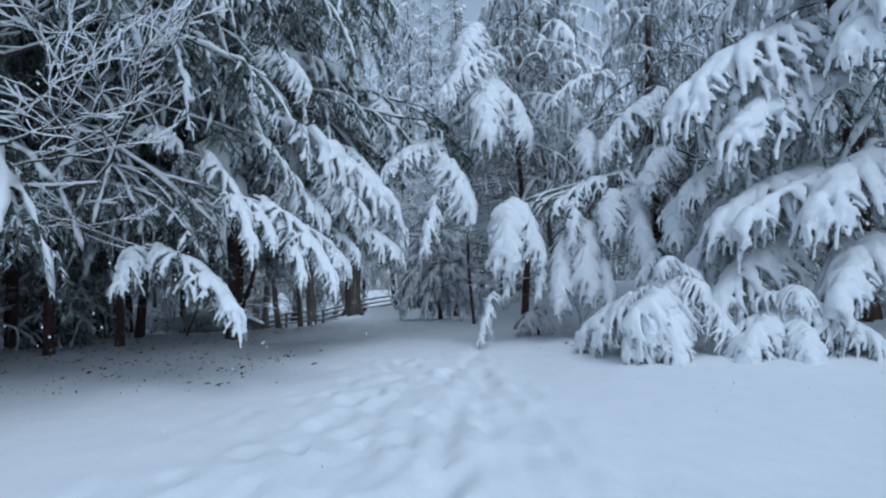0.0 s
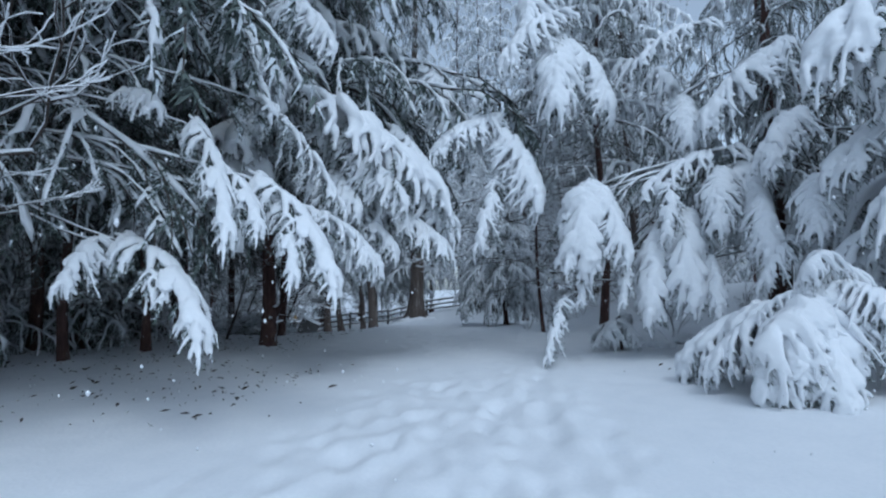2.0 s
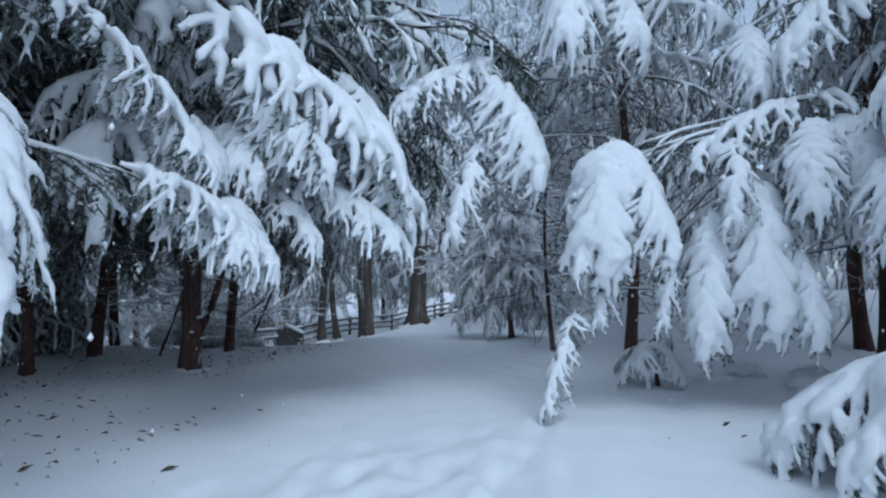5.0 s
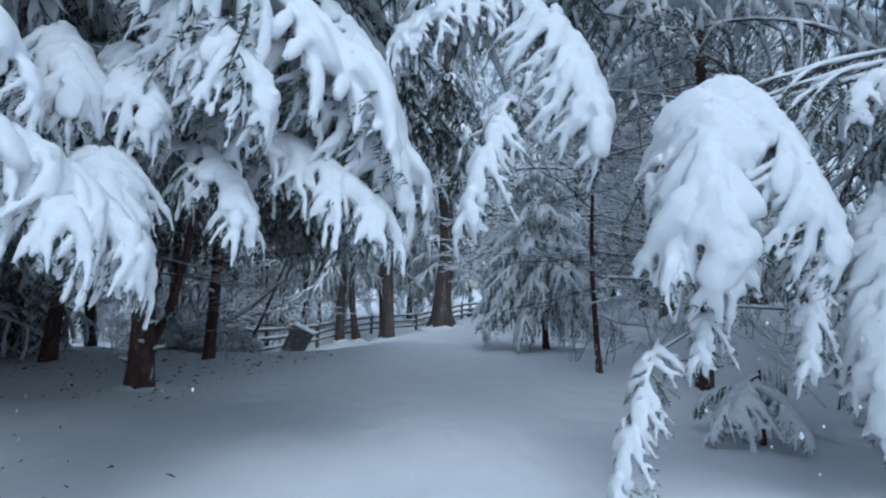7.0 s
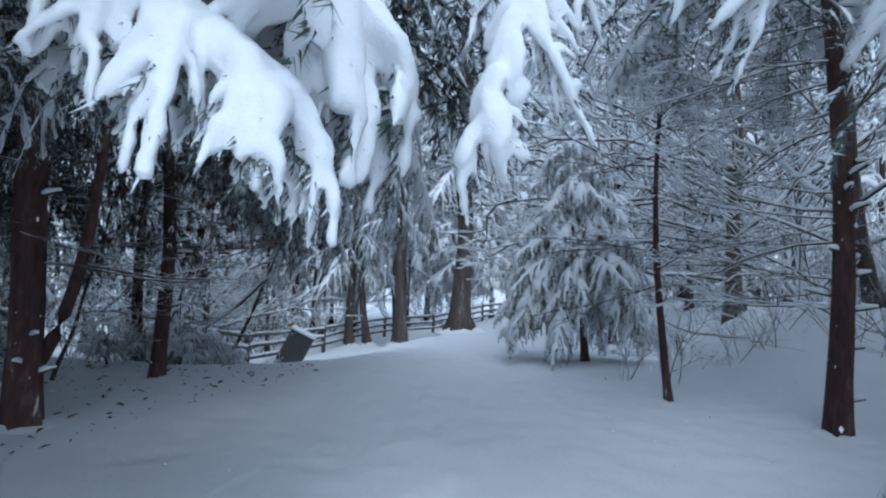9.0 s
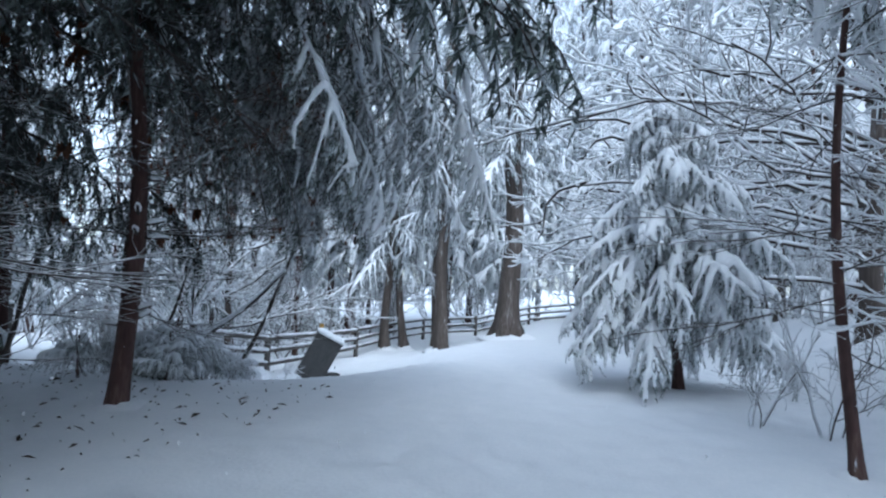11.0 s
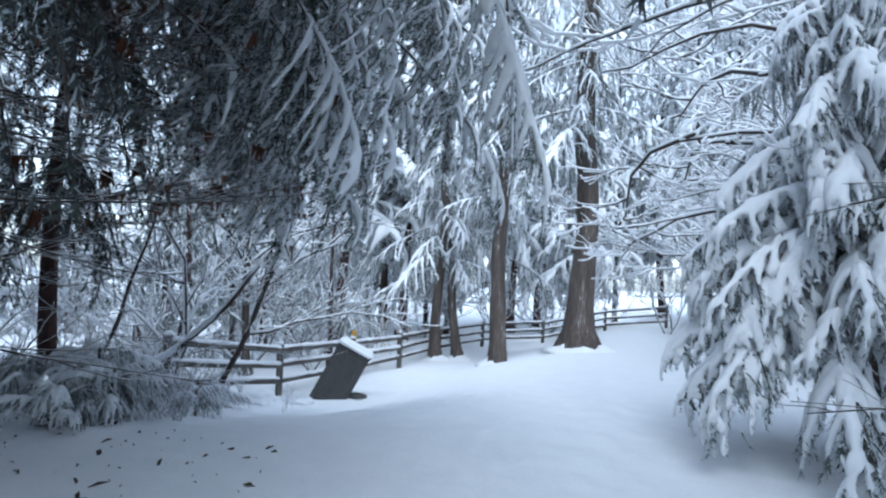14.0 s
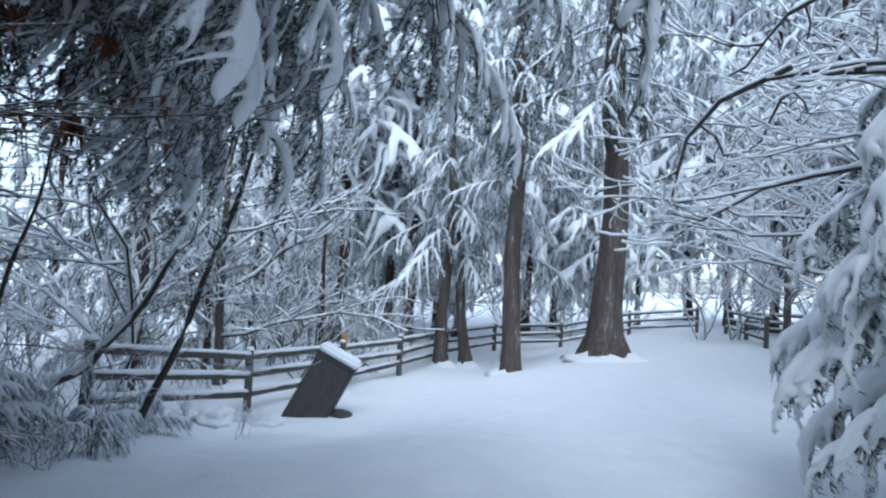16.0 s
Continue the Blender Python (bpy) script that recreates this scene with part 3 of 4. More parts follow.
stubs(forked, 0.165, 9, 1)
rooted = conifer("fir_tree", (2.45, 17.2), 13, 0.12, "dark-trunked fir reaching snowy boughs out over the path", 12, hero=(
    ((0.11, 14.2, 5.20), (-1.33, 13.3, 4.29), 4, 0.9), ((-0.13, 13.8, 4.84), (0.68, 12.9, 3.05), 1, 0.9),
    ((-0.14, 13.5, 3.75), (-0.51, 12.6, 2.24), 3, 0.8), ((1.21, 14.4, 6.92), (1.05, 12.9, 4.91), 0, 0.9),
    ((1.43, 14.6, 7.65), (0.03, 13.6, 6.16), 2, 0.9), ((1.17, 14.6, 7.15), (2.21, 13.8, 5.13), 2, 0.9),
    ((0.97, 15.0, 8.72), (0.52, 14.0, 6.92), 0, 0.9)),
    lo=4.5, count=40, reach=2.8, dead=20, protos=LIGHT + DARK, flare=1.2)
stubs(rooted, 0.12, 12, 2)
rng = random.Random(18)
for i in range(22):
    a = on_trunk(TRUNKS[rooted.name], rng.uniform(1.6, 5.4))
    an, ln = rng.uniform(2.3, 4.0), rng.uniform(1.1, 2.1)
    bare_to(rooted, Vector((0, 0, 0)), a, a + Vector((math.cos(an) * ln, math.sin(an) * ln * 0.8 + 0.5, rng.uniform(-0.55, 0.15))), rng.choice(FINE + BARE), 0.9)
conifer("fir_tree", (5.6, 14.6), 13, 0.18, "snow-laden fir with heavy fans of white on its lower boughs", 19, hero=(
    ((1.62, 12.8, 3.45), (1.50, 11.9, 1.80), 4, 1.02), ((1.75, 12.7, 3.35), (2.15, 12.0, 1.95), 4, 0.7), ((1.60, 12.6, 3.2), (1.08, 11.95, 1.8), 1, 0.45),
    ((4.67, 13.5, 4.08), (2.49, 12.8, 3.13), 3, 0.9), ((3.33, 13.0, 2.91), (3.25, 12.0, 1.20), 4, 0.9),
    ((2.76, 12.8, 2.54), (2.44, 12.1, 0.92), 1, 0.8), ((5.60, 13.5, 6.17), (3.76, 13.0, 4.50), 0, 0.9),
    ((4.27, 13.5, 6.62), (2.63, 13.0, 5.73), 3, 0.9), ((5.29, 12.6, 4.55), (4.47, 11.9, 3.42), 4, 0.8),
    ((3.61, 14.0, 5.35), (3.54, 13.2, 4.13), 0, 0.8), ((4.74, 13.2, 3.80), (4.25, 12.4, 2.25), 1, 0.8),
    ((4.70, 12.0, 2.21), (3.95, 11.3, 1.47), 3, 0.8), ((1.50, 12.6, 1.83), (1.28, 12.1, 1.18), 3, 0.7),
    ((1.06, 12.3, 1.31), (0.67, 11.7, 0.26), 3, 0.6),
    ((3.9, 12.8, 3.6), (3.6, 12.1, 2.4), 0, 0.8), ((4.4, 12.4, 3.0), (4.2, 11.6, 1.9), 1, 0.8), ((3.0, 12.8, 3.4), (2.75, 12.1, 2.3), 3, 0.8),
    ((5.0, 11.8, 3.2), (4.6, 11.0, 2.2), 0, 0.8), ((2.2, 12.8, 2.1), (2.0, 12.2, 1.15), 3, 0.6), ((3.6, 12.6, 2.0), (3.5, 11.9, 1.0), 1, 0.6)),
    lo=2.2, count=50, reach=3.0, protos=LIGHT + DARK)
conifer("fir_tree", (7.7, 10.4), 13, 0.24, "broad fir with thick plates of snow and a reddish trunk", 23, hero=(
    ((7.63, 10.8, 6.51), (4.31, 10.0, 4.60), 2, 1.0), ((8.21, 10.5, 5.22), (5.09, 9.3, 3.91), 4, 1.0),
    ((8.11, 10.0, 3.65), (5.77, 8.6, 2.39), 2, 1.0), ((7.75, 10.5, 3.46), (4.71, 9.6, 2.35), 0, 1.0),
    ((7.58, 9.5, 2.07), (5.90, 8.4, 1.25), 2, 1.0), ((6.40, 10.2, 2.16), (4.29, 9.2, 0.82), 0, 0.9),
    ((6.93, 11.2, 4.22), (4.78, 10.8, 3.15), 2, 0.9), ((6.10, 11.0, 2.01), (4.27, 10.6, 1.28), 4, 0.9),
    ((8.48, 10.2, 6.41), (6.65, 8.8, 5.18), 2, 1.0)),
    lo=1.6, count=56, reach=3.4, protos=LIGHT + DARK)

# extra firs, added to fill the woods and shade the ground under them
for i, (x, y) in enumerate(((-8.6, 12.2), (-9.6, 10.4), (-10.6, 13.4), (-8.2, 13.9), (-11.4, 15.2), (6.8, 17.6), (8.2, 15.4))):
    tagged(conifer("fir_tree", (x, y), 12 + i % 3, 0.10 + 0.02 * (i % 3), "slim dark fir with bare lower trunk in the forest shade", 400 + i, lo=4.2, count=32, reach=3.6, protos=DIM + DARK if x < 0 else DARK, dead=8, flare=1.2,
        skip=(lambda an, z: z < 7 and math.cos(an) > 0 and math.sin(an) > -0.2) if i == 3 else None), group="shade firs")

# young fir bent down under snow at the edge of the clearing
young = conifer("young_fir", (3.75, 9.1), 1.5, 0.05, "small fir bowed to the ground under thick snow", 29, hero=(
    ((3.68, 9.2, 1.25), (2.43, 10.3, 0.35), 4, 1.0), ((3.65, 9.0, 1.35), (2.75, 8.5, 0.35), 1, 1.0), ((3.7, 9.0, 1.4), (3.05, 8.3, 0.55), 4, 1.0),
    ((3.76, 9.0, 1.30), (3.43, 8.2, 0.15), 4, 0.8), ((3.70, 9.1, 1.35), (2.50, 9.4, 0.45), 0, 0.8),
    ((3.80, 9.1, 1.20), (4.50, 8.5, 0.40), 1, 0.8), ((3.80, 9.1, 1.25), (3.1, 8.7, 0.7), 4, 0.8)), lo=0.8, count=6, reach=1.0)
conifer("young_fir", (2.25, 14.4), 0.75, 0.03, "tiny fir weighed down beside the path", 33, hero=(
    ((2.25, 14.4, 0.75), (1.75, 13.9, 0.25), 3, 0.5), ((2.25, 14.4, 0.8), (2.6, 13.8, 0.3), 1, 0.5), ((2.2, 14.4, 0.7), (1.8, 14.8, 0.3), 3, 0.5)), lo=0.4, count=3, reach=0.5)
conifer("young_fir", (5.3, 8.6), 1.0, 0.05, "small fir buried in a mound of snow", 31, hero=(
    ((5.3, 8.6, 0.85), (4.3, 8.0, 0.25), 4, 0.9), ((5.3, 8.6, 0.85), (5.0, 7.7, 0.2), 1, 0.9),
    ((5.3, 8.6, 0.9), (6.3, 8.0, 0.3), 4, 0.9), ((5.4, 8.6, 0.9), (4.4, 8.9, 0.4), 0, 0.9)), lo=0.6, count=3, reach=0.8)

for i, (x, y, h) in enumerate(((-8.3, 20.3, 0.55), (-9.0, 21.3, 0.6), (-7.7, 19.4, 0.45), (-9.5, 22.9, 0.5), (-8.2, 21.6, 0.4), (-9.9, 19.6, 0.6), (-8.9, 18.9, 0.5))):
    tagged(conifer("young_fir", (x, y), h, 0.02, "low evergreen brush dusted with snow", 450 + i, lo=0.12, count=7, reach=0.6, protos=DARK + SPRAY, fall=-0.12, wide=0.5), group="low brush")

# trunks and cedars further along
conifer("cedar_tree", (-6.58, 17.67), 13, 0.112, "slim dark cedar with weeping sprays and dead lower twigs", 37,
    lo=4.6, hi=10.0, count=34, reach=3.2, protos=WEEP, dead=30, skip=lambda an, z: math.sin(an) < 0.35, lean=(-0.03, 0.0), fall=0.3, flare=1.15)
wedge = bpy.data.objects["cedar_tree"]
stubs(wedge, 0.13, 10, 3)
put_bough(wedge, wedge.location, (-3.25, 20.3, 4.1), (-3.15, 20.25, 2.75), WEEP[1], 0.3)
put_bough(wedge, wedge.location, (-5.8, 18.9, 5.8), (-3.3, 20.3, 4.2), DARK[0], 0.5)
rng = random.Random(16)
for i in range(46):
    z = rng.uniform(1.9, 6.2)
    an = rng.uniform(0, 6.28)
    if z < 4.5 and math.sin(an) < -0.3 and math.cos(an) > -0.2:
        an += 2.2
    bare_branch(wedge, on_trunk(TRUNKS[wedge.name], z), an, rng.uniform(-0.35, 0.3), rng.uniform(0.6, 1.0), rng, LEAFY)
rng = random.Random(15)
for i in range(52):
    a = Vector((rng.uniform(-8.0, -5.6), rng.uniform(19.0, 21.2), rng.uniform(3.7, 6.2)))
    b = a + Vector((rng.uniform(-0.3, 1.1), rng.uniform(0.5, 1.6), rng.uniform(-2.2, -1.3)))
    put_bough(wedge, wedge.location, a, b, rng.choice(WEEP), 0.8)
for i in range(20):
    a = Vector((rng.uniform(-5.9, -4.2), rng.uniform(19.3, 21.4), rng.uniform(4.0, 6.0)))
    b = a + Vector((rng.uniform(-0.1, 0.9), rng.uniform(0.3, 1.2), rng.uniform(-2.0, -1.2)))
    put_bough(wedge, wedge.location, a, b, WEEP[i % 3], 0.7)
put_bough(wedge, wedge.location, (-4.29, 17.5, 4.3), (-3.05, 16.6, 2.6), WEEP[1], 0.6)
put_bough(wedge, wedge.location, (-3.4, 20.0, 4.4), (-2.52, 19.2, 2.28), SPRAY[1], 0.36)
conifer("fir_tree", (-9.6, 20.3), 11, 0.12, "slim fir with bare dead twigs on its lower trunk", 41, lo=3.0, count=26, reach=2.2, protos=DARK + WEEP, dead=14, lean=(0.03, 0), flare=1.2)
conifer("fir_tree", (-8.95, 16.35), 12, 0.13, "slim dark fir standing back from the path", 43, lo=3.0, count=26, reach=2.6, protos=DARK, dead=14, flare=1.2)
conifer("fir_tree", (-10.8, 18.9), 12, 0.12, "slim dark fir standing back from the path", 47, lo=3.0, count=24, reach=2.4, protos=DARK, dead=12, flare=1.2)
conifer("fir_tree", (-12.6, 16.4), 14, 0.19, "dark fir trunk among snowy undergrowth", 53, lo=3.2, count=26, reach=3.0, protos=DARK, dead=14)
conifer("fir_tree", (0.85, 18.55), 7.5, 0.055, "thin young fir with sparse bare side twigs", 59, lo=3.6, count=10, reach=1.1, protos=LIGHT, dead=22, flare=1.2)
conifer("young_fir", (-0.17, 23.0), 5.2, 0.085, "young fir clothed in soft hanging snow above a bare stem", 61, hero=(
    ((-0.6, 22.8, 2.3), (-2.1, 22.5, 1.05), 0, 0.55), ((-0.5, 22.7, 1.9), (-1.9, 22.1, 0.72), 3, 0.55), ((-0.5, 22.6, 2.6), (-1.5, 21.7, 1.3), 1, 0.5),
    ((-0.3, 22.5, 2.0), (-1.0, 21.6, 1.15), 3, 0.5), ((-0.1, 22.5, 2.2), (0.35, 21.7, 1.2), 0, 0.5), ((-0.2, 22.6, 2.9), (-0.5, 21.7, 1.7), 3, 0.5)),
    lo=1.45, count=112, reach=1.85, protos=SPRAY, fall=0.55, wide=0.66, flare=1.3, clear=1.5, lean=(-0.07, 0), bulge=1.6)
conifer("cedar_tree", (-5.57, 33.8), 24, 0.42, "massive old cedar with a flared grey trunk", 67, lo=6.6, count=84, reach=3.0, protos=WEEP, wide=0.75, mat=BARK_GREY, flare=1.7, fall=0.5)
conifer("cedar_tree", (-7.95, 32.6), 22, 0.25, "straight grey-brown cedar trunk with snowy sprays above", 71, lo=5.0, count=64, reach=2.5, protos=WEEP, wide=0.75, mat=BARK_GREY, flare=1.2, fall=0.5)
conifer("cedar_tree", (-11.3, 34.9), 13, 0.21, "leaning cedar with snow-plastered bark by the fence", 73, lo=3.4, count=30, reach=2.8, protos=WEEP, wide=0.75, mat=BARK_GREY, flare=1.4, lean=(0.01, 0), fall=0.5)
conifer("cedar_tree", (-10.6, 35.4), 11, 0.19, "cedar trunk leaning away from its neighbour", 79, lo=3.6, count=20, reach=2.4, protos=WEEP, wide=0.75, mat=BARK_GREY, flare=1.4, lean=(-0.12, 0), fall=0.5)
conifer("cedar_tree", (-9.7, 36.6), 13, 0.17, "slender cedar trunk near the fence", 83, lo=3.2, count=24, reach=2.6, protos=WEEP, wide=0.75, mat=BARK_GREY, flare=1.4, fall=0.5)


for i, (x, y, h) in enumerate(((-13.4, 25.3, 8), (-14.9, 28.2, 9), (-13.3, 31.0, 7))):
    tagged(conifer("fir_tree", (x, y), h, 0.10, "dark green fir with thin lines of snow beyond the fence", 640 + i, lo=0.5, count=34, reach=2.1, protos=DARK, fall=0.3, wide=0.8, flare=1.2), group="firs beyond the fence")


# ---- leafless trees that reach over the path ----
def bare_tree(x, y, height, r, label, seed, to=(), crown=14, lo=2.5, reach=2.6, lean=(0, 0)):
    rng = random.Random(seed)
    o = Vector((x, y, rise(x, y)))
    tree = tagged(new("bare_tree"), label, "tree")
    tree.location = o
    me, pts = trunk_mesh(height, r, lean, seed, BARK_GREY, 1.4)
    part("trunk", me, tree)
    for a, b, w in to:
        a, b = Vector(a), Vector(b)
        root = on_trunk(pts, min(max(a.z - o.z - 0.3, 0.8), height * 0.9))
        put_limb(tree, root, a + (b - a) * 0.05 - o, 0.04)
        bare_to(tree, o, a, b, rng.choice(BARE), w)
    for i in range(crown):
        z = lerp(lo, height * 0.95, (i + rng.random()) / crown)
        bare_branch(tree, on_trunk(pts, z), i * 2.4 + rng.uniform(-0.4, 0.4), rng.uniform(0.05, 0.6), reach / 2.4 * rng.uniform(0.7, 1.25) * (1.15 - 0.5 * z / height), rng, BRUSH)
    return tree


bare_tree(-7.3, 5.6, 9, 0.13, "leafless tree with many snow-lined branches", 201, to=(
    ((-4.53, 7.0, 2.83), (-2.41, 6.4, 3.40), 1.0), ((-5.30, 6.5, 2.96), (-3.29, 7.0, 2.94), 1.0), ((-5.33, 6.5, 4.35), (-2.93, 7.0, 4.50), 1.1),
    ((-5.3, 6.6, 3.6), (-2.9, 6.8, 3.75), 1.1), ((-5.6, 6.6, 4.9), (-3.3, 6.6, 5.3), 1.1), ((-5.4, 7.2, 2.3), (-3.7, 7.4, 2.2), 0.9),
    ((-5.6, 7.4, 3.3), (-3.6, 7.9, 3.5), 1.1), ((-5.5, 7.2, 4.0), (-3.3, 7.6, 4.3), 1.1), ((-5.0, 6.2, 3.2), (-3.4, 6.0, 3.1), 1.0)), crown=22, reach=2.4)
bare_tree(3.2, 25.0, 10, 0.20, "leafless tree spreading snow-lined limbs across the path", 211, to=(
    ((-1.47, 24.0, 3.64), (-3.96, 25.5, 3.62), 1.1), ((-1.32, 24.0, 2.78), (-3.22, 26.0, 2.93), 1.1), ((-1.53, 23.0, 2.14), (-2.98, 24.0, 1.30), 0.9),
    ((-1.99, 24.5, 3.90), (-6.17, 27.0, 2.78), 0.9), ((-0.8, 23.2, 4.6), (-3.6, 22.6, 5.3), 1.2), ((0.2, 22.6, 4.8), (-2.6, 21.6, 5.0), 1.2),
    ((0.6, 23.6, 5.6), (-2.4, 24.2, 6.6), 1.2), ((1.2, 22.6, 3.6), (-0.6, 20.6, 4.3), 1.1), ((1.6, 22.4, 2.6), (0.6, 20.4, 2.9), 1.0), ((-1.0, 25.0, 4.8), (-4.6, 26.4, 5.6), 1.2),
    ((0.4, 24.0, 3.2), (-1.6, 23.6, 3.4), 1.1), ((1.6, 23.0, 4.4), (0.3, 20.8, 5.6), 1.1)), crown=26, reach=3.4, lo=1.5)
bare_tree(4.2, 20.6, 7, 0.12, "leafless leaning tree with forked grey limbs", 217, to=(
    ((3.4, 20.2, 1.6), (1.4, 19.4, 3.1), 0.9), ((3.5, 20.4, 1.3), (1.9, 18.6, 1.9), 0.9), ((3.6, 20.4, 2.4), (1.3, 21.0, 3.9), 1.0)), crown=16, reach=2.6, lo=0.8, lean=(-0.12, -0.05))
bare_tree(0.6, 30.5, 9, 0.13, "leafless tree frosted white beside the path", 231, crown=34, reach=3.4, lo=0.8)
bare_tree(3.4, 33.5, 10, 0.14, "leafless tree frosted white beside the path", 233, crown=34, reach=3.6, lo=0.8)
bare_tree(5.6, 28.6, 9, 0.13, "leafless tree frosted white beside the path", 237, crown=34, reach=3.4, lo=0.8)
bare_tree(-1.2, 38.5, 9, 0.12, "leafless tree frosted white beside the path", 239, crown=34, reach=3.2, lo=0.8)
bare_tree(-13.5, 27.5, 9, 0.12, "leafless tree beyond the fence laced with snow", 223, crown=24, reach=3.2, lo=1.0)
bare_tree(-16.5, 32.5, 10, 0.14, "leafless tree beyond the fence laced with snow", 227, crown=24, reach=3.4, lo=1.0)


# ---- rail fence ----
def box_mesh(g, a, b, w, h, up=Vector((0, 0, 1)), jig=0.0, rng=None, slot=0):
    """A long squared timber from a to b with slightly uneven edges."""
    t = (b - a).normalized()
    s = t.cross(up).normalized()
    u = s.cross(t)
    n = 5
    k0 = len(g.v)
    for i in range(n + 1):
        p = a.lerp(b, i / n)
        for sx, sy in ((-1, -0.8), (-0.8, -1), (0.8, -1), (1, -0.8), (1, 0.8), (0.8, 1), (-0.8, 1), (-1, 0.8)):
            j = 1 + (rng.uniform(-jig, jig) if rng else 0)
            g.v.append(p + s * (sx * w / 2 * j) + u * (sy * h / 2 * j))
    for i in range(n):
        for j in range(8):
            g.f.append((k0 + i * 8 + j, k0 + i * 8 + (j + 1) % 8, k0 + (i + 1) * 8 + (j + 1) % 8, k0 + (i + 1) * 8 + j))
    g.f.append(tuple(k0 + j for j in reversed(range(8))))
    g.f.append(tuple(k0 + n * 8 + j for j in range(8)))
    g.m += [slot] * (n * 8 + 2)


def fence(posts, label, seed, height=1.15):
    rng = random.Random(seed)
    ob = tagged(new("fence"), label, "fence")
    o = Vector((*posts[0], rise(*posts[0])))
    ob.location = o
    feet = [Vector((x, y, rise(x, y))) for x, y in posts]
    for p in feet:
        g = Geo()
        tilt = Vector((rng.uniform(-0.04, 0.04), rng.uniform(-0.04, 0.04), 0))
        box_mesh(g, p - o - Vector((0, 0, 0.3)), p - o + tilt + Vector((0, 0, height)), 0.13, 0.13, Vector((0.4, 0.9, 0)), 0.1, rng)
        post = part("post", g.mesh("post", [RAIL], False), ob)
        c = Geo()
        top = p - o + tilt + Vector((0, 0, height - 0.01))
        c.tube([top, top + Vector((0, 0, 0.04)), top + Vector((0, 0, 0.08))], [0.08, 0.085, 0.04], 8)
        part("snow_cap", c.mesh("snow_cap", [SNOW]), post)
    for p, q in zip(feet, feet[1:]):
        for h in (0.32, 0.66, 1.0):
            a = p - o + Vector((0, 0, h + rng.uniform(-0.03, 0.03)))
            b = q - o + Vector((0, 0, h + rng.uniform(-0.03, 0.03)))
            g = Geo()
            box_mesh(g, a, b, 0.07, 0.11, jig=0.14, rng=rng)
            rail = part("rail", g.mesh("rail", [RAIL], False), ob)
            c = Geo()
            n = 12
            pts = [a.lerp(b, i / n) + Vector((0, 0, 0.065)) for i in range(n + 1)]
            c.tube(pts, [0.05 * rng.uniform(0.75, 1.25) for _ in pts], 6)
            part("snow_line", c.mesh("snow_line", [SNOW]), rail)


fence([(-22.5, 16.0), (-19.5, 17.6), (-16.5, 19.2), (-13.6, 20.8)], "weathered timber fence deep in the snowy brush", 7)
fence([(-10.35, 22.6), (-10.75, 25.9), (-11.1, 29.1), (-11.4, 32.3), (-11.9, 36.2), (-11.6, 40.0), (-9.6, 43.0), (-7.0, 45.2), (-4.2, 46.6)], "weathered three-rail timber fence capped with snow", 5)
fence([(-1.6, 41.0), (-2.2, 44.0), (-3.0, 47.0), (1.0, 48.0)], "snowy timber railing where the path leads on", 6)


# ---- tipped dark box and yellow marker post ----
def tipped_box():
    right, fwd = Vector((0.88, 0.475, 0)), Vector((-0.475, 0.88, 0))
    up = Vector((0, 0, 1)) * math.cos(radians(27)) + right * math.sin(radians(27))
    side = right * math.cos(radians(27)) - Vector((0, 0, 1)) * math.sin(radians(27))
    base = Vector((-9.85, 26.5, -1.27))
    ob = tagged(new("utility_box"), "dark square box tipped over with snow on top", "box")
    ob.location = base
    m = Matrix((side, fwd, up)).transposed().to_4x4()
    def block(w, d, z0, z1, mat, bev, name, parent, off=(0, 0)):
        bm = bmesh.new()
        bmesh.ops.create_cube(bm, size=1)
        bmesh.ops.scale(bm, vec=(w, d, z1 - z0), verts=bm.verts)
        bmesh.ops.translate(bm, vec=(off[0], off[1], (z0 + z1) / 2), verts=bm.verts)
        bmesh.ops.bevel(bm, geom=list(bm.edges), offset=bev, segments=3, affect="EDGES")
        me = bpy.data.meshes.new(name)
        bm.to_mesh(me)
        bm.free()
        me.materials.append(mat)
        return part(name, me, parent, m)
    block(0.80, 0.46, -0.35, 1.34, BOX_WOOD, 0.015, "body", ob)
    block(0.84, 0.50, 1.34, 1.39, BOX_WOOD, 0.012, "lid", ob)
    block(0.86, 0.54, 1.385, 1.52, SNOW, 0.045, "snow_cap", ob)
    block(0.72, 0.02, 0.05, 1.26, BOX_WOOD, 0.006, "front_panel", ob, (0, -0.236))


tipped_box()


def flat_stone(x, y):
    bm = bmesh.new()
    bmesh.ops.create_icosphere(bm, subdivisions=2, radius=0.5)
    for v in bm.verts:
        v.co = Vector((v.co.x * 0.6, v.co.y * 0.34, v.co.z * 0.2)) * (1 + 0.25 * noise.noise(v.co * 3))
    me = bpy.data.meshes.new("stone")
    bm.to_mesh(me)
    bm.free()
    me.materials.append(BOX_WOOD)
    ob = tagged(new("stone", me), "small dark flat stone showing through the snow", "stone")
    ob.location = (x, y, ground_z(x, y) + 0.03)


flat_stone(-9.15, 26.75)


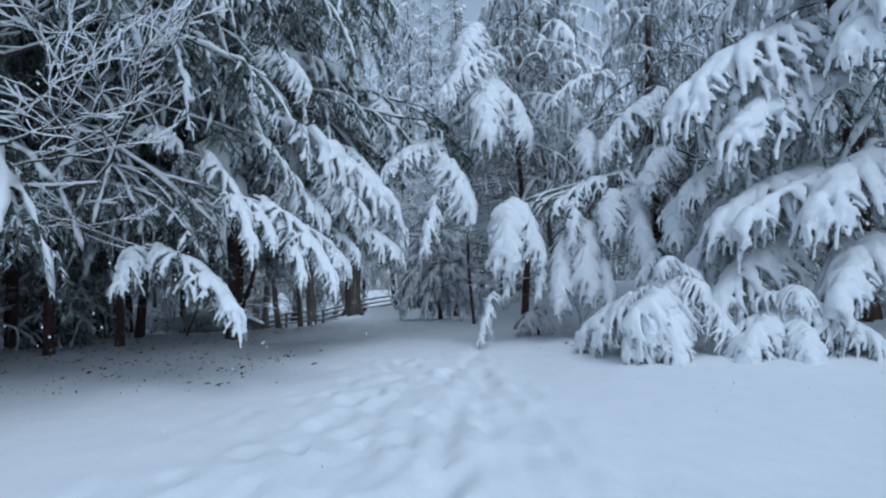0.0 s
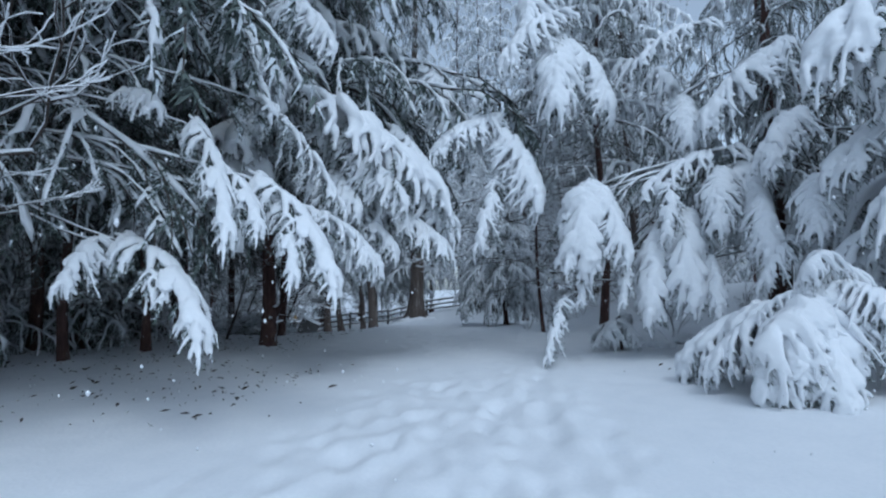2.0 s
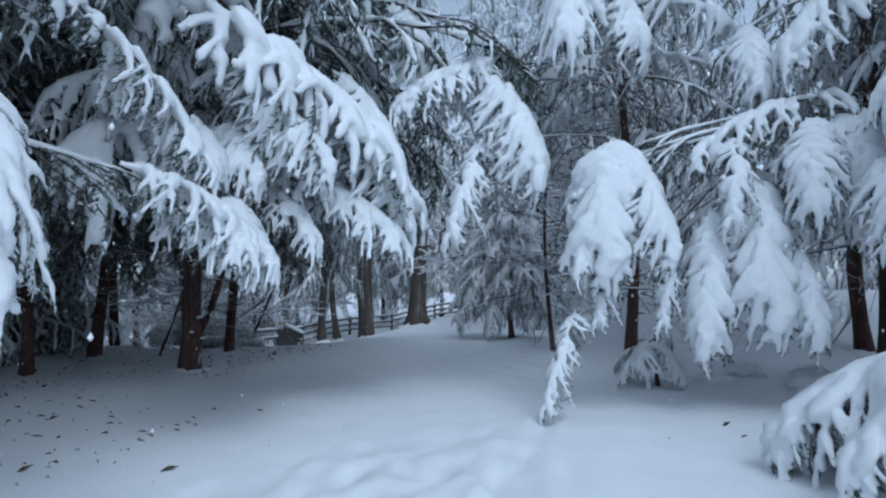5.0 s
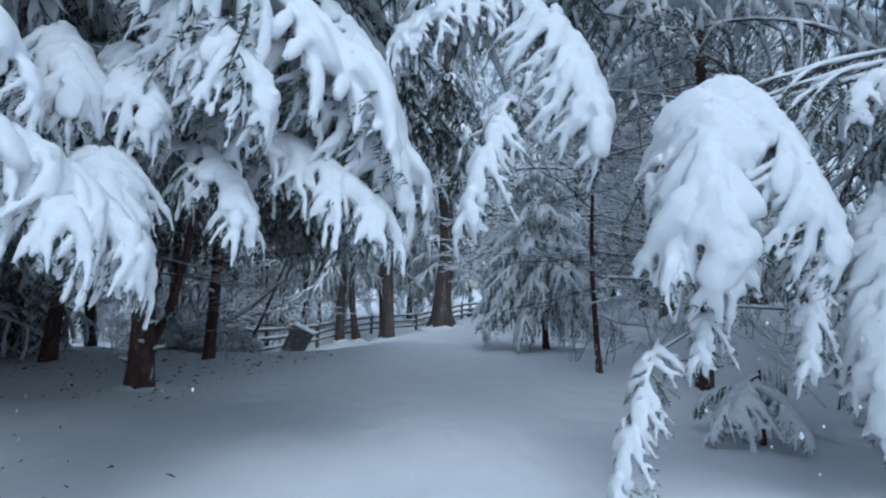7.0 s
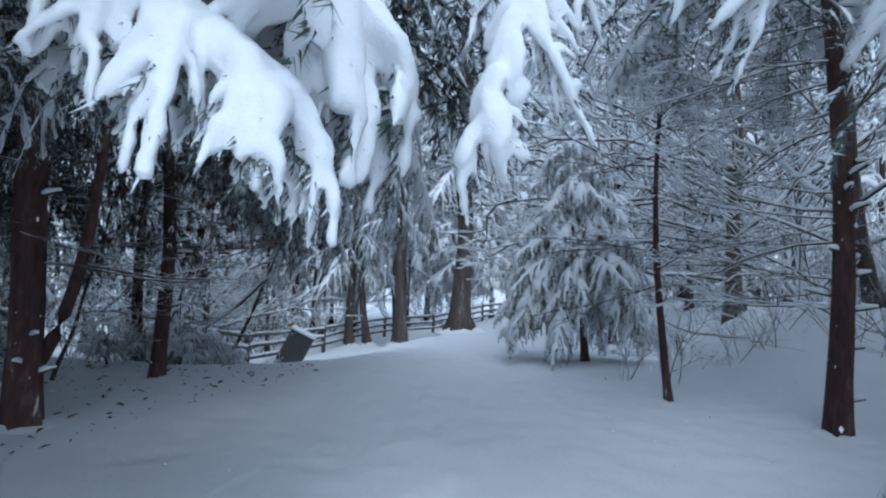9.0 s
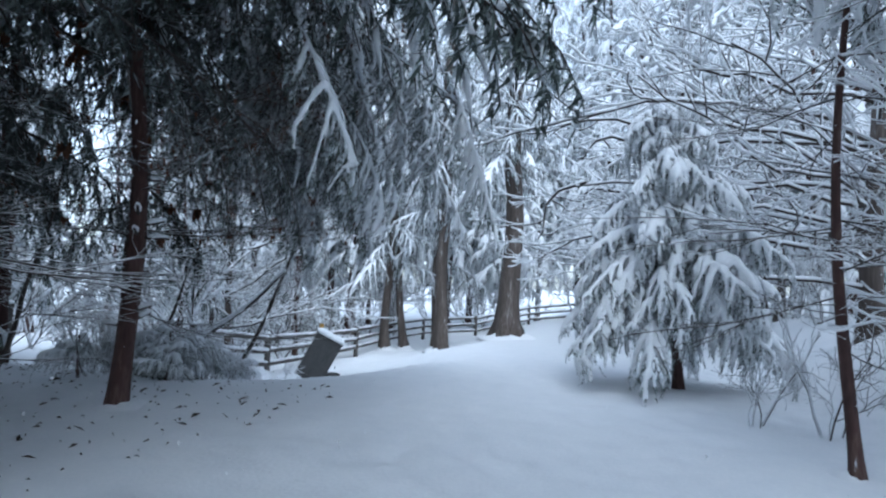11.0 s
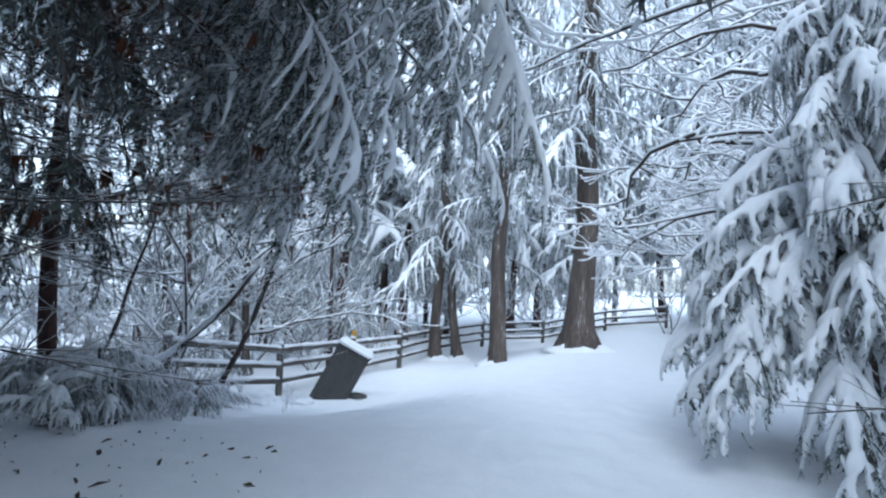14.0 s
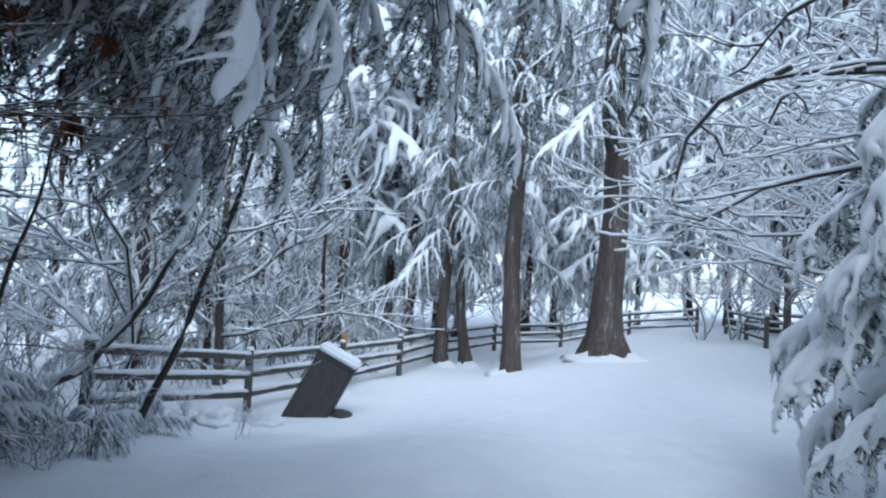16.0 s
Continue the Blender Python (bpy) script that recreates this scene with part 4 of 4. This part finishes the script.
def marker(x, y):
    ob = tagged(new("marker_post"), "short yellow marker post beside the fence", "post")
    ob.location = (x, y, rise(x, y))
    g = Geo()
    box_mesh(g, Vector((0, 0, -0.2)), Vector((0.03, 0, 1.0)), 0.12, 0.05, Vector((0, 1, 0)), 0.05, random.Random(2))
    part("post", g.mesh("post", [RAIL], False), ob)
    h = Geo()
    box_mesh(h, Vector((0.03, 0, 0.98)), Vector((0.04, 0, 1.36)), 0.13, 0.055, Vector((0, 1, 0)), 0.05, random.Random(3))
    part("head", h.mesh("head", [YELLOW], False), ob, None, "yellow painted head")


marker(-11.12, 29.2)


# ---- saplings, a fallen branch and undergrowth ----
def sapling(a, b, r, label, seed, twigs=6, load=0.75):
    rng = random.Random(seed)
    a, b = Vector(a), Vector(b)
    ob = tagged(new("sapling"), label, "sapling")
    ob.location = a
    g, c = Geo(), Geo()
    n = 14
    side = (b - a).cross(Vector((0, 0, 1))).normalized()
    pts = [(b - a) * (i / n) + Vector((0, 0, -0.06 * (b - a).length * math.sin(math.pi * i / n))) + side * 0.03 * math.sin(i) for i in range(n + 1)]
    rad = [lerp(r, r * 0.35, i / n) for i in range(n + 1)]
    g.tube(pts, rad, 8)
    stem = part("stem", g.mesh("stem", [TWIG]), ob)
    c.tube([p + Vector((0, 0, rad[i] * 0.75)) for i, p in enumerate(pts)], [rad[i] * load * rng.uniform(0.7, 1.3) for i in range(n + 1)], 6)
    part("snow_line", c.mesh("snow_line", [SNOW]), stem)
    an = math.atan2(b.y - a.y, b.x - a.x)
    for i in range(twigs):
        bare_branch(ob, pts[rng.randint(4, n)], an + rng.uniform(-1.4, 1.4), rng.uniform(-0.2, 0.9), rng.uniform(0.25, 0.55), rng)


sapling((-9.0, 22.5, -0.42), (-7.6, 22.9, 3.3), 0.055, "thin dark sapling leaning over the undergrowth", 1)
sapling((-11.5, 22.75, -0.25), (-7.3, 21.7, 1.8), 0.062, "pale fallen branch propped on brush and lined with snow", 2, load=1.4)
for i, (x, y, h) in enumerate(((-8.7, 20.6, 0.85), (-7.95, 20.25, 0.6), (-9.3, 20.1, 0.7))):
    conifer("low_fir", (x, y), h, 0.025, "low evergreen pressed flat under snow beside a trunk", 620 + i, lo=0.12, count=16, reach=0.9, protos=DARK + SPRAY, fall=-0.12, wide=0.6)


def snowy_stone(x, y, w, seed):
    rng = random.Random(seed)
    bm = bmesh.new()
    bmesh.ops.create_icosphere(bm, subdivisions=4, radius=w)
    off = Vector((seed * 3.1, seed * 1.7, 0))
    for v in bm.verts:
        v.co *= 1 + 0.35 * noise.noise(v.co * (1.6 / w) + off) + 0.12 * noise.noise(v.co * (4.0 / w) + off)
        v.co.z *= 0.62
        v.co.x *= 1.25
    me = bpy.data.meshes.new("snowy_stone")
    bm.to_mesh(me)
    bm.free()
    me.materials.append(SNOW)
    for p in me.polygons:
        p.use_smooth = True
    ob = tagged(new("snowy_stone", me), "rounded stone buried under a cap of snow", "stone")
    ob.location = (x, y, rise(x, y) + 0.06)
    ob.rotation_euler = (0, 0, rng.uniform(0, 6))


for i, (x, y, w) in enumerate(((-10.06, 24.62, 0.32), (-9.45, 25.1, 0.24), (-10.5, 24.3, 0.18), (3.2, 14.6, 0.2), (3.9, 15.3, 0.26), (4.3, 14.2, 0.2), (2.9, 15.7, 0.16), (4.8, 15.1, 0.24))):
    snowy_stone(x, y, w, 41 + i)
sapling((-9.7, 20.9, 0.0), (-8.7, 21.2, 3.0), 0.035, "thin dark sapling leaning in the brush", 3)
sapling((-8.0, 17.0, 0.05), (-7.2, 17.2, 2.9), 0.035, "thin dark stem rising beside a trunk", 4)

rng = random.Random(77)
spots = []
for i in range(13):
    spots.append((rng.uniform(-16, -7.6), rng.uniform(18.3, 25.5), rng.uniform(0.7, 1.7)))
for i in range(34):
    spots.append((rng.uniform(-27, -12.2), rng.uniform(22, 42), rng.uniform(1.6, 3.6)))
for i in range(30):
    spots.append((rng.uniform(3.2, 13), rng.uniform(16.5, 34), rng.uniform(1.0, 3.0)))
for i in range(16):
    spots.append((rng.uniform(-4, 5), rng.uniform(35, 48), rng.uniform(1.4, 3.2)))
for i in range(16):
    spots.append((rng.uniform(-20, -9.5), rng.uniform(11, 17.5), rng.uniform(0.8, 2.2)))
for i in range(12):
    spots.append((rng.uniform(-14, -6), rng.uniform(44, 54), rng.uniform(2, 4)))
for i, (x, y, h) in enumerate(spots):
    if (-4.4 < x < 0.8 and y < 40) or (y > 20.2 and -10.2 < x < -4 and y < 34) or (x > -8.6 and x < -4 and y > 17):
        continue
    if y < 26 and x > -12:
        h = min(h, 1.0)
    shrub(x, y, h, 300 + i, stems=4)
for i, (x, y, h) in enumerate(((0.45, 20.3, 0.9), (1.2, 20.0, 1.0), (-8.7, 21.2, 0.6), (-9.3, 22.2, 0.7), (-8.4, 22.0, 0.5), (-9.6, 23.6, 0.6), (-7.7, 20.7, 0.5), (-8.9, 24.0, 0.45))):
    shrub(x, y, h, 500 + i, stems=4, label="low snowy shrub at the edge of the path")

rng = random.Random(78)
for i in range(16):
    shrub(rng.uniform(1.7, 4.6), rng.uniform(18.2, 21.5), rng.uniform(0.35, 1.1), 540 + i, stems=rng.randint(2, 4), label="sparse bare shrub poking out of the snowbank", protos=FINE)

# ---- the forest around ----
woods = random.Random(9)
placed = []
def roomy(x, y, d):
    return all((x - a) ** 2 + (y - b) ** 2 > d * d for a, b in placed)
def mesh_arrays(me):
    co = np.empty(len(me.vertices) * 3)
    me.vertices.foreach_get("co", co)
    return co.reshape(-1, 3), [tuple(p.vertices) for p in me.polygons], [p.material_index for p in me.polygons]


def crown_meshes(seed, height, reach, count=22, lo=0.7, fall=0.5, protos=FAR):
    """All the boughs of a far tree as one crown mesh and one snow mesh."""
    r = random.Random(seed)
    vs, fs, ms = [[], []], [[], []], [[], []]
    n = [0, 0]
    for i in range(count):
        z = lerp(lo, height * 0.97, ((i + r.random()) / count) ** 1.15)
        an = i * 2.39996 + r.uniform(-0.5, 0.5)
        ln = reach * (1 - (z - lo) / (height - lo + 0.3) * 0.85) * r.uniform(0.75, 1.25)
        proto = r.choice(protos)
        y = Vector((math.cos(an), math.sin(an), -fall * r.uniform(0.6, 1.5))).normalized()
        x = y.cross(Vector((0, 0, 1))).normalized()
        k = ln / proto[2]
        w = (0.5 + 0.6 * k) * r.uniform(0.9, 1.25)
        m = np.array(Matrix((x * w, y * k, x.cross(y) * w)))
        for layer in (0, 1):
            co, f, mi = FAR_ARRAYS[proto[0].name][layer]
            vs[layer].append(co @ m + np.array((0, 0, z)))
            fs[layer] += [tuple(q + n[layer] for q in g) for g in f]
            ms[layer] += mi
            n[layer] += len(co)
    made = []
    for layer, name in ((0, "crown"), (1, "crown_snow")):
        me = bpy.data.meshes.new(name)
        me.from_pydata(np.concatenate(vs[layer]).tolist(), [], fs[layer])
        for mt in ((TWIG, NEEDLES) if layer == 0 else (SNOW,)):
            me.materials.append(mt)
        me.polygons.foreach_set("material_index", ms[layer])
        me.polygons.foreach_set("use_smooth", [layer == 1] * len(fs[layer]))
        made.append(me)
    return made


def with_needles(p):
    a, b = mesh_arrays(p[0]), mesh_arrays(p[3])
    n = len(a[0])
    return np.concatenate((a[0], b[0])), a[1] + [tuple(q + n for q in f) for f in b[1]], a[2] + [1] * len(b[2])


FAR_ARRAYS = {p[0].name: (with_needles(p), mesh_arrays(p[1])) for p in FAR + GLOOM + SHADE_BOUGHS}
# added upper crowns that block sky light over the path's left side
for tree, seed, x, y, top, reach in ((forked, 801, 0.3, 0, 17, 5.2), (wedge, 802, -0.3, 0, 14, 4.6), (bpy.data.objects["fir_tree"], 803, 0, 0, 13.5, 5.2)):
    c = crown_meshes(seed, top, reach, 96, 6.0, 0.24, SHADE_BOUGHS)
    crown = part("shade_crown", c[0], tree, Matrix.Translation((x, y, 0)))
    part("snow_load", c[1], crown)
FIRS = []
for i, (h, rc) in enumerate(((11, 2.9), (14, 3.4), (24, 3.9), (9, 2.6), (13, 3.2), (11, 2.8), (3.6, 1.5))):
    tree = tagged(new("fir_tree"), "snowy fir standing in the forest around the path", "tree", group="forest firs")
    part("trunk", trunk_mesh(h, 0.17, (0, 0), 600 + i, BARK_RED)[0], tree)
    c = crown_meshes(700 + i, h, rc, 76 if h > 20 else 26, (0.25 if h < 5 else 2.6) if i > 3 else 4.5 if h > 20 else 0.7, 0.5, GLOOM if i > 3 else FAR)
    crown = part("crown", c[0], tree)
    part("snow_load", c[1], crown)
    FIRS.append(tree)
FRESH = list(FIRS)
TALL = ((-3.2, 54), (-0.8, 51), (1.4, 47.5), (7.5, 40), (9.5, 42), (8.5, 46), (-5.5, 57), (-16, 40), (-14.6, 42.5), (-17.5, 37), (-13, 48), (-19, 43), (4.5, 43.5))


def wood(n, x0, x1, y0, y1, gap, kinds):
    made = tries = 0
    while made < n and tries < n * 30:
        tries += 1
        x, y = woods.uniform(x0, x1), woods.uniform(y0, y1)
        if not roomy(x, y, gap):
            continue
        placed.append((x, y))
        made += 1
        kind = FIRS[woods.choice(kinds)]
        m = Matrix.Translation((x, y, ground_z(x, y) - 0.05)) @ Matrix.Rotation(woods.uniform(0, 6.28), 4, "Z")
        k = woods.uniform(0.85, 1.2)
        if kind in FRESH:
            FRESH.remove(kind)
            kind.matrix_basis = m
        else:
            copy_thing(kind, m).scale = (k, k, k)


for x, y in TALL:
    placed.append((x, y))
    k = woods.uniform(1.2, 1.6)
    copy_thing(FIRS[2], Matrix.Translation((x, y, ground_z(x, y) - 0.05)) @ Matrix.Rotation(woods.uniform(0, 6.28), 4, "Z")).scale = (k, k, k)
wood(18, -17, -10.4, 8.5, 18.5, 1.1, (6,))
wood(20, -22, -11.5, 1, 15, 1.9, (4, 5))
wood(2, -19, -14.2, 19.5, 27, 2.4, (4, 5))
wood(14, 8.5, 20, 13, 32, 2.4, (0, 3))
wood(8, 9.5, 20, -2, 11, 2.8, (0, 1, 3))
wood(16, -34, -13.5, 26, 52, 3.0, (0, 1, 4, 5))
wood(12, -15, 9, 46, 60, 2.8, (2,))
wood(9, 3.5, 16, 33, 50, 2.8, (0, 1, 3))
wood(8, -50, 50, 62, 80, 5, (2,))
wood(6, -55, -34, 0, 60, 6, (2,))
wood(6, 22, 50, 0, 60, 6, (2,))
wood(10, -40, 40, -40, -20, 5, (1,))


# ---- litter on the snow ----
def litter():
    g = Geo()
    r = random.Random(4)
    for i in range(1500):
        x, y = r.uniform(-12, -2.2), r.uniform(7.5, 20)
        if r.random() < 0.2:
            x, y = r.uniform(1.5, 7), r.uniform(11, 20)
        if x > -4.6 and y > 12 or x > -3 and r.random() < 0.6:
            continue
        p = Vector((x, y, ground_z(x, y) + 0.012))
        an, ln = r.uniform(0, 6.28), 0.015 + 0.07 * r.random() ** 3
        d = Vector((math.cos(an), math.sin(an), r.uniform(0, 0.35))) * ln
        w = Vector((-math.sin(an), math.cos(an), r.uniform(-0.3, 0.3))) * ln * r.uniform(0.15, 0.45)
        k = len(g.v)
        g.v += [p - d - Vector((0, 0, 0.01)), p + w + Vector((0, 0, 0.015)), p + d, p - w]
        g.f += [(k, k + 1, k + 2, k + 3)]
        g.m.append(0)
    tagged(new("leaf_litter", g.mesh("leaf_litter", [LITTER], False)), "dark fallen leaves and bits of twig on snow", "leaf litter", kind="stuff")


litter()


def dead_leaf_tuft(p, size, seed):
    r = random.Random(seed)
    g = Geo()
    for i in range(16):
        a = Vector((r.uniform(-0.04, 0.04), r.uniform(-0.04, 0.04), r.uniform(-0.03, 0.03)))
        g.blade(a, Vector((r.uniform(-0.5, 0.5), r.uniform(-0.5, 0.5), -1)).normalized() * size * r.uniform(0.6, 1.1), size * r.uniform(0.1, 0.2))
    ob = new("dead_leaf_tuft", g.mesh("dead_leaf_tuft", [DEAD_LEAF], False))
    ob.location = p
    tagged(ob, "curled dead brown leaf tuft hanging from a twig", "leaves", group="dead leaf clusters")


tufts = random.Random(21)
SPOTS = list(LEAF_SPOTS) + [(tufts.uniform(-8.2, -5.6), tufts.uniform(16.6, 20.5), tufts.uniform(2.2, 4.6)) for _ in range(26)]
for i, p in enumerate(SPOTS):
    dead_leaf_tuft(p, 0.12 + 0.1 * (i % 3) / 2, i)


def falling_snow(n, seed):
    """Flakes in the air, each a small uneven lump, well clear of the line that is walked."""
    r = random.Random(seed)
    g = Geo()
    while n:
        p = Vector((r.uniform(-8, 5), r.uniform(3, 19), r.uniform(0.15, 4.5)))
        if off_path(p) < 0.9:
            continue
        n -= 1
        k, q = len(g.v), r.uniform(0.004, 0.011)
        g.v += [p + Vector(d) * q * r.uniform(0.7, 1.3) for d in ((1, 0, 0), (-1, 0, 0), (0, 1, 0), (0, -1, 0), (0, 0, 1.4), (0, 0, -1.4))]
        for a, b, c in ((0, 2, 4), (2, 1, 4), (1, 3, 4), (3, 0, 4), (2, 0, 5), (1, 2, 5), (3, 1, 5), (0, 3, 5)):
            g.f.append((k + a, k + b, k + c))
            g.m.append(0)
    tagged(new("falling_snow", g.mesh("falling_snow", [SNOW])), "small white snowflakes drifting down between the trees", "snowflakes", kind="stuff")


falling_snow(2200, 8)
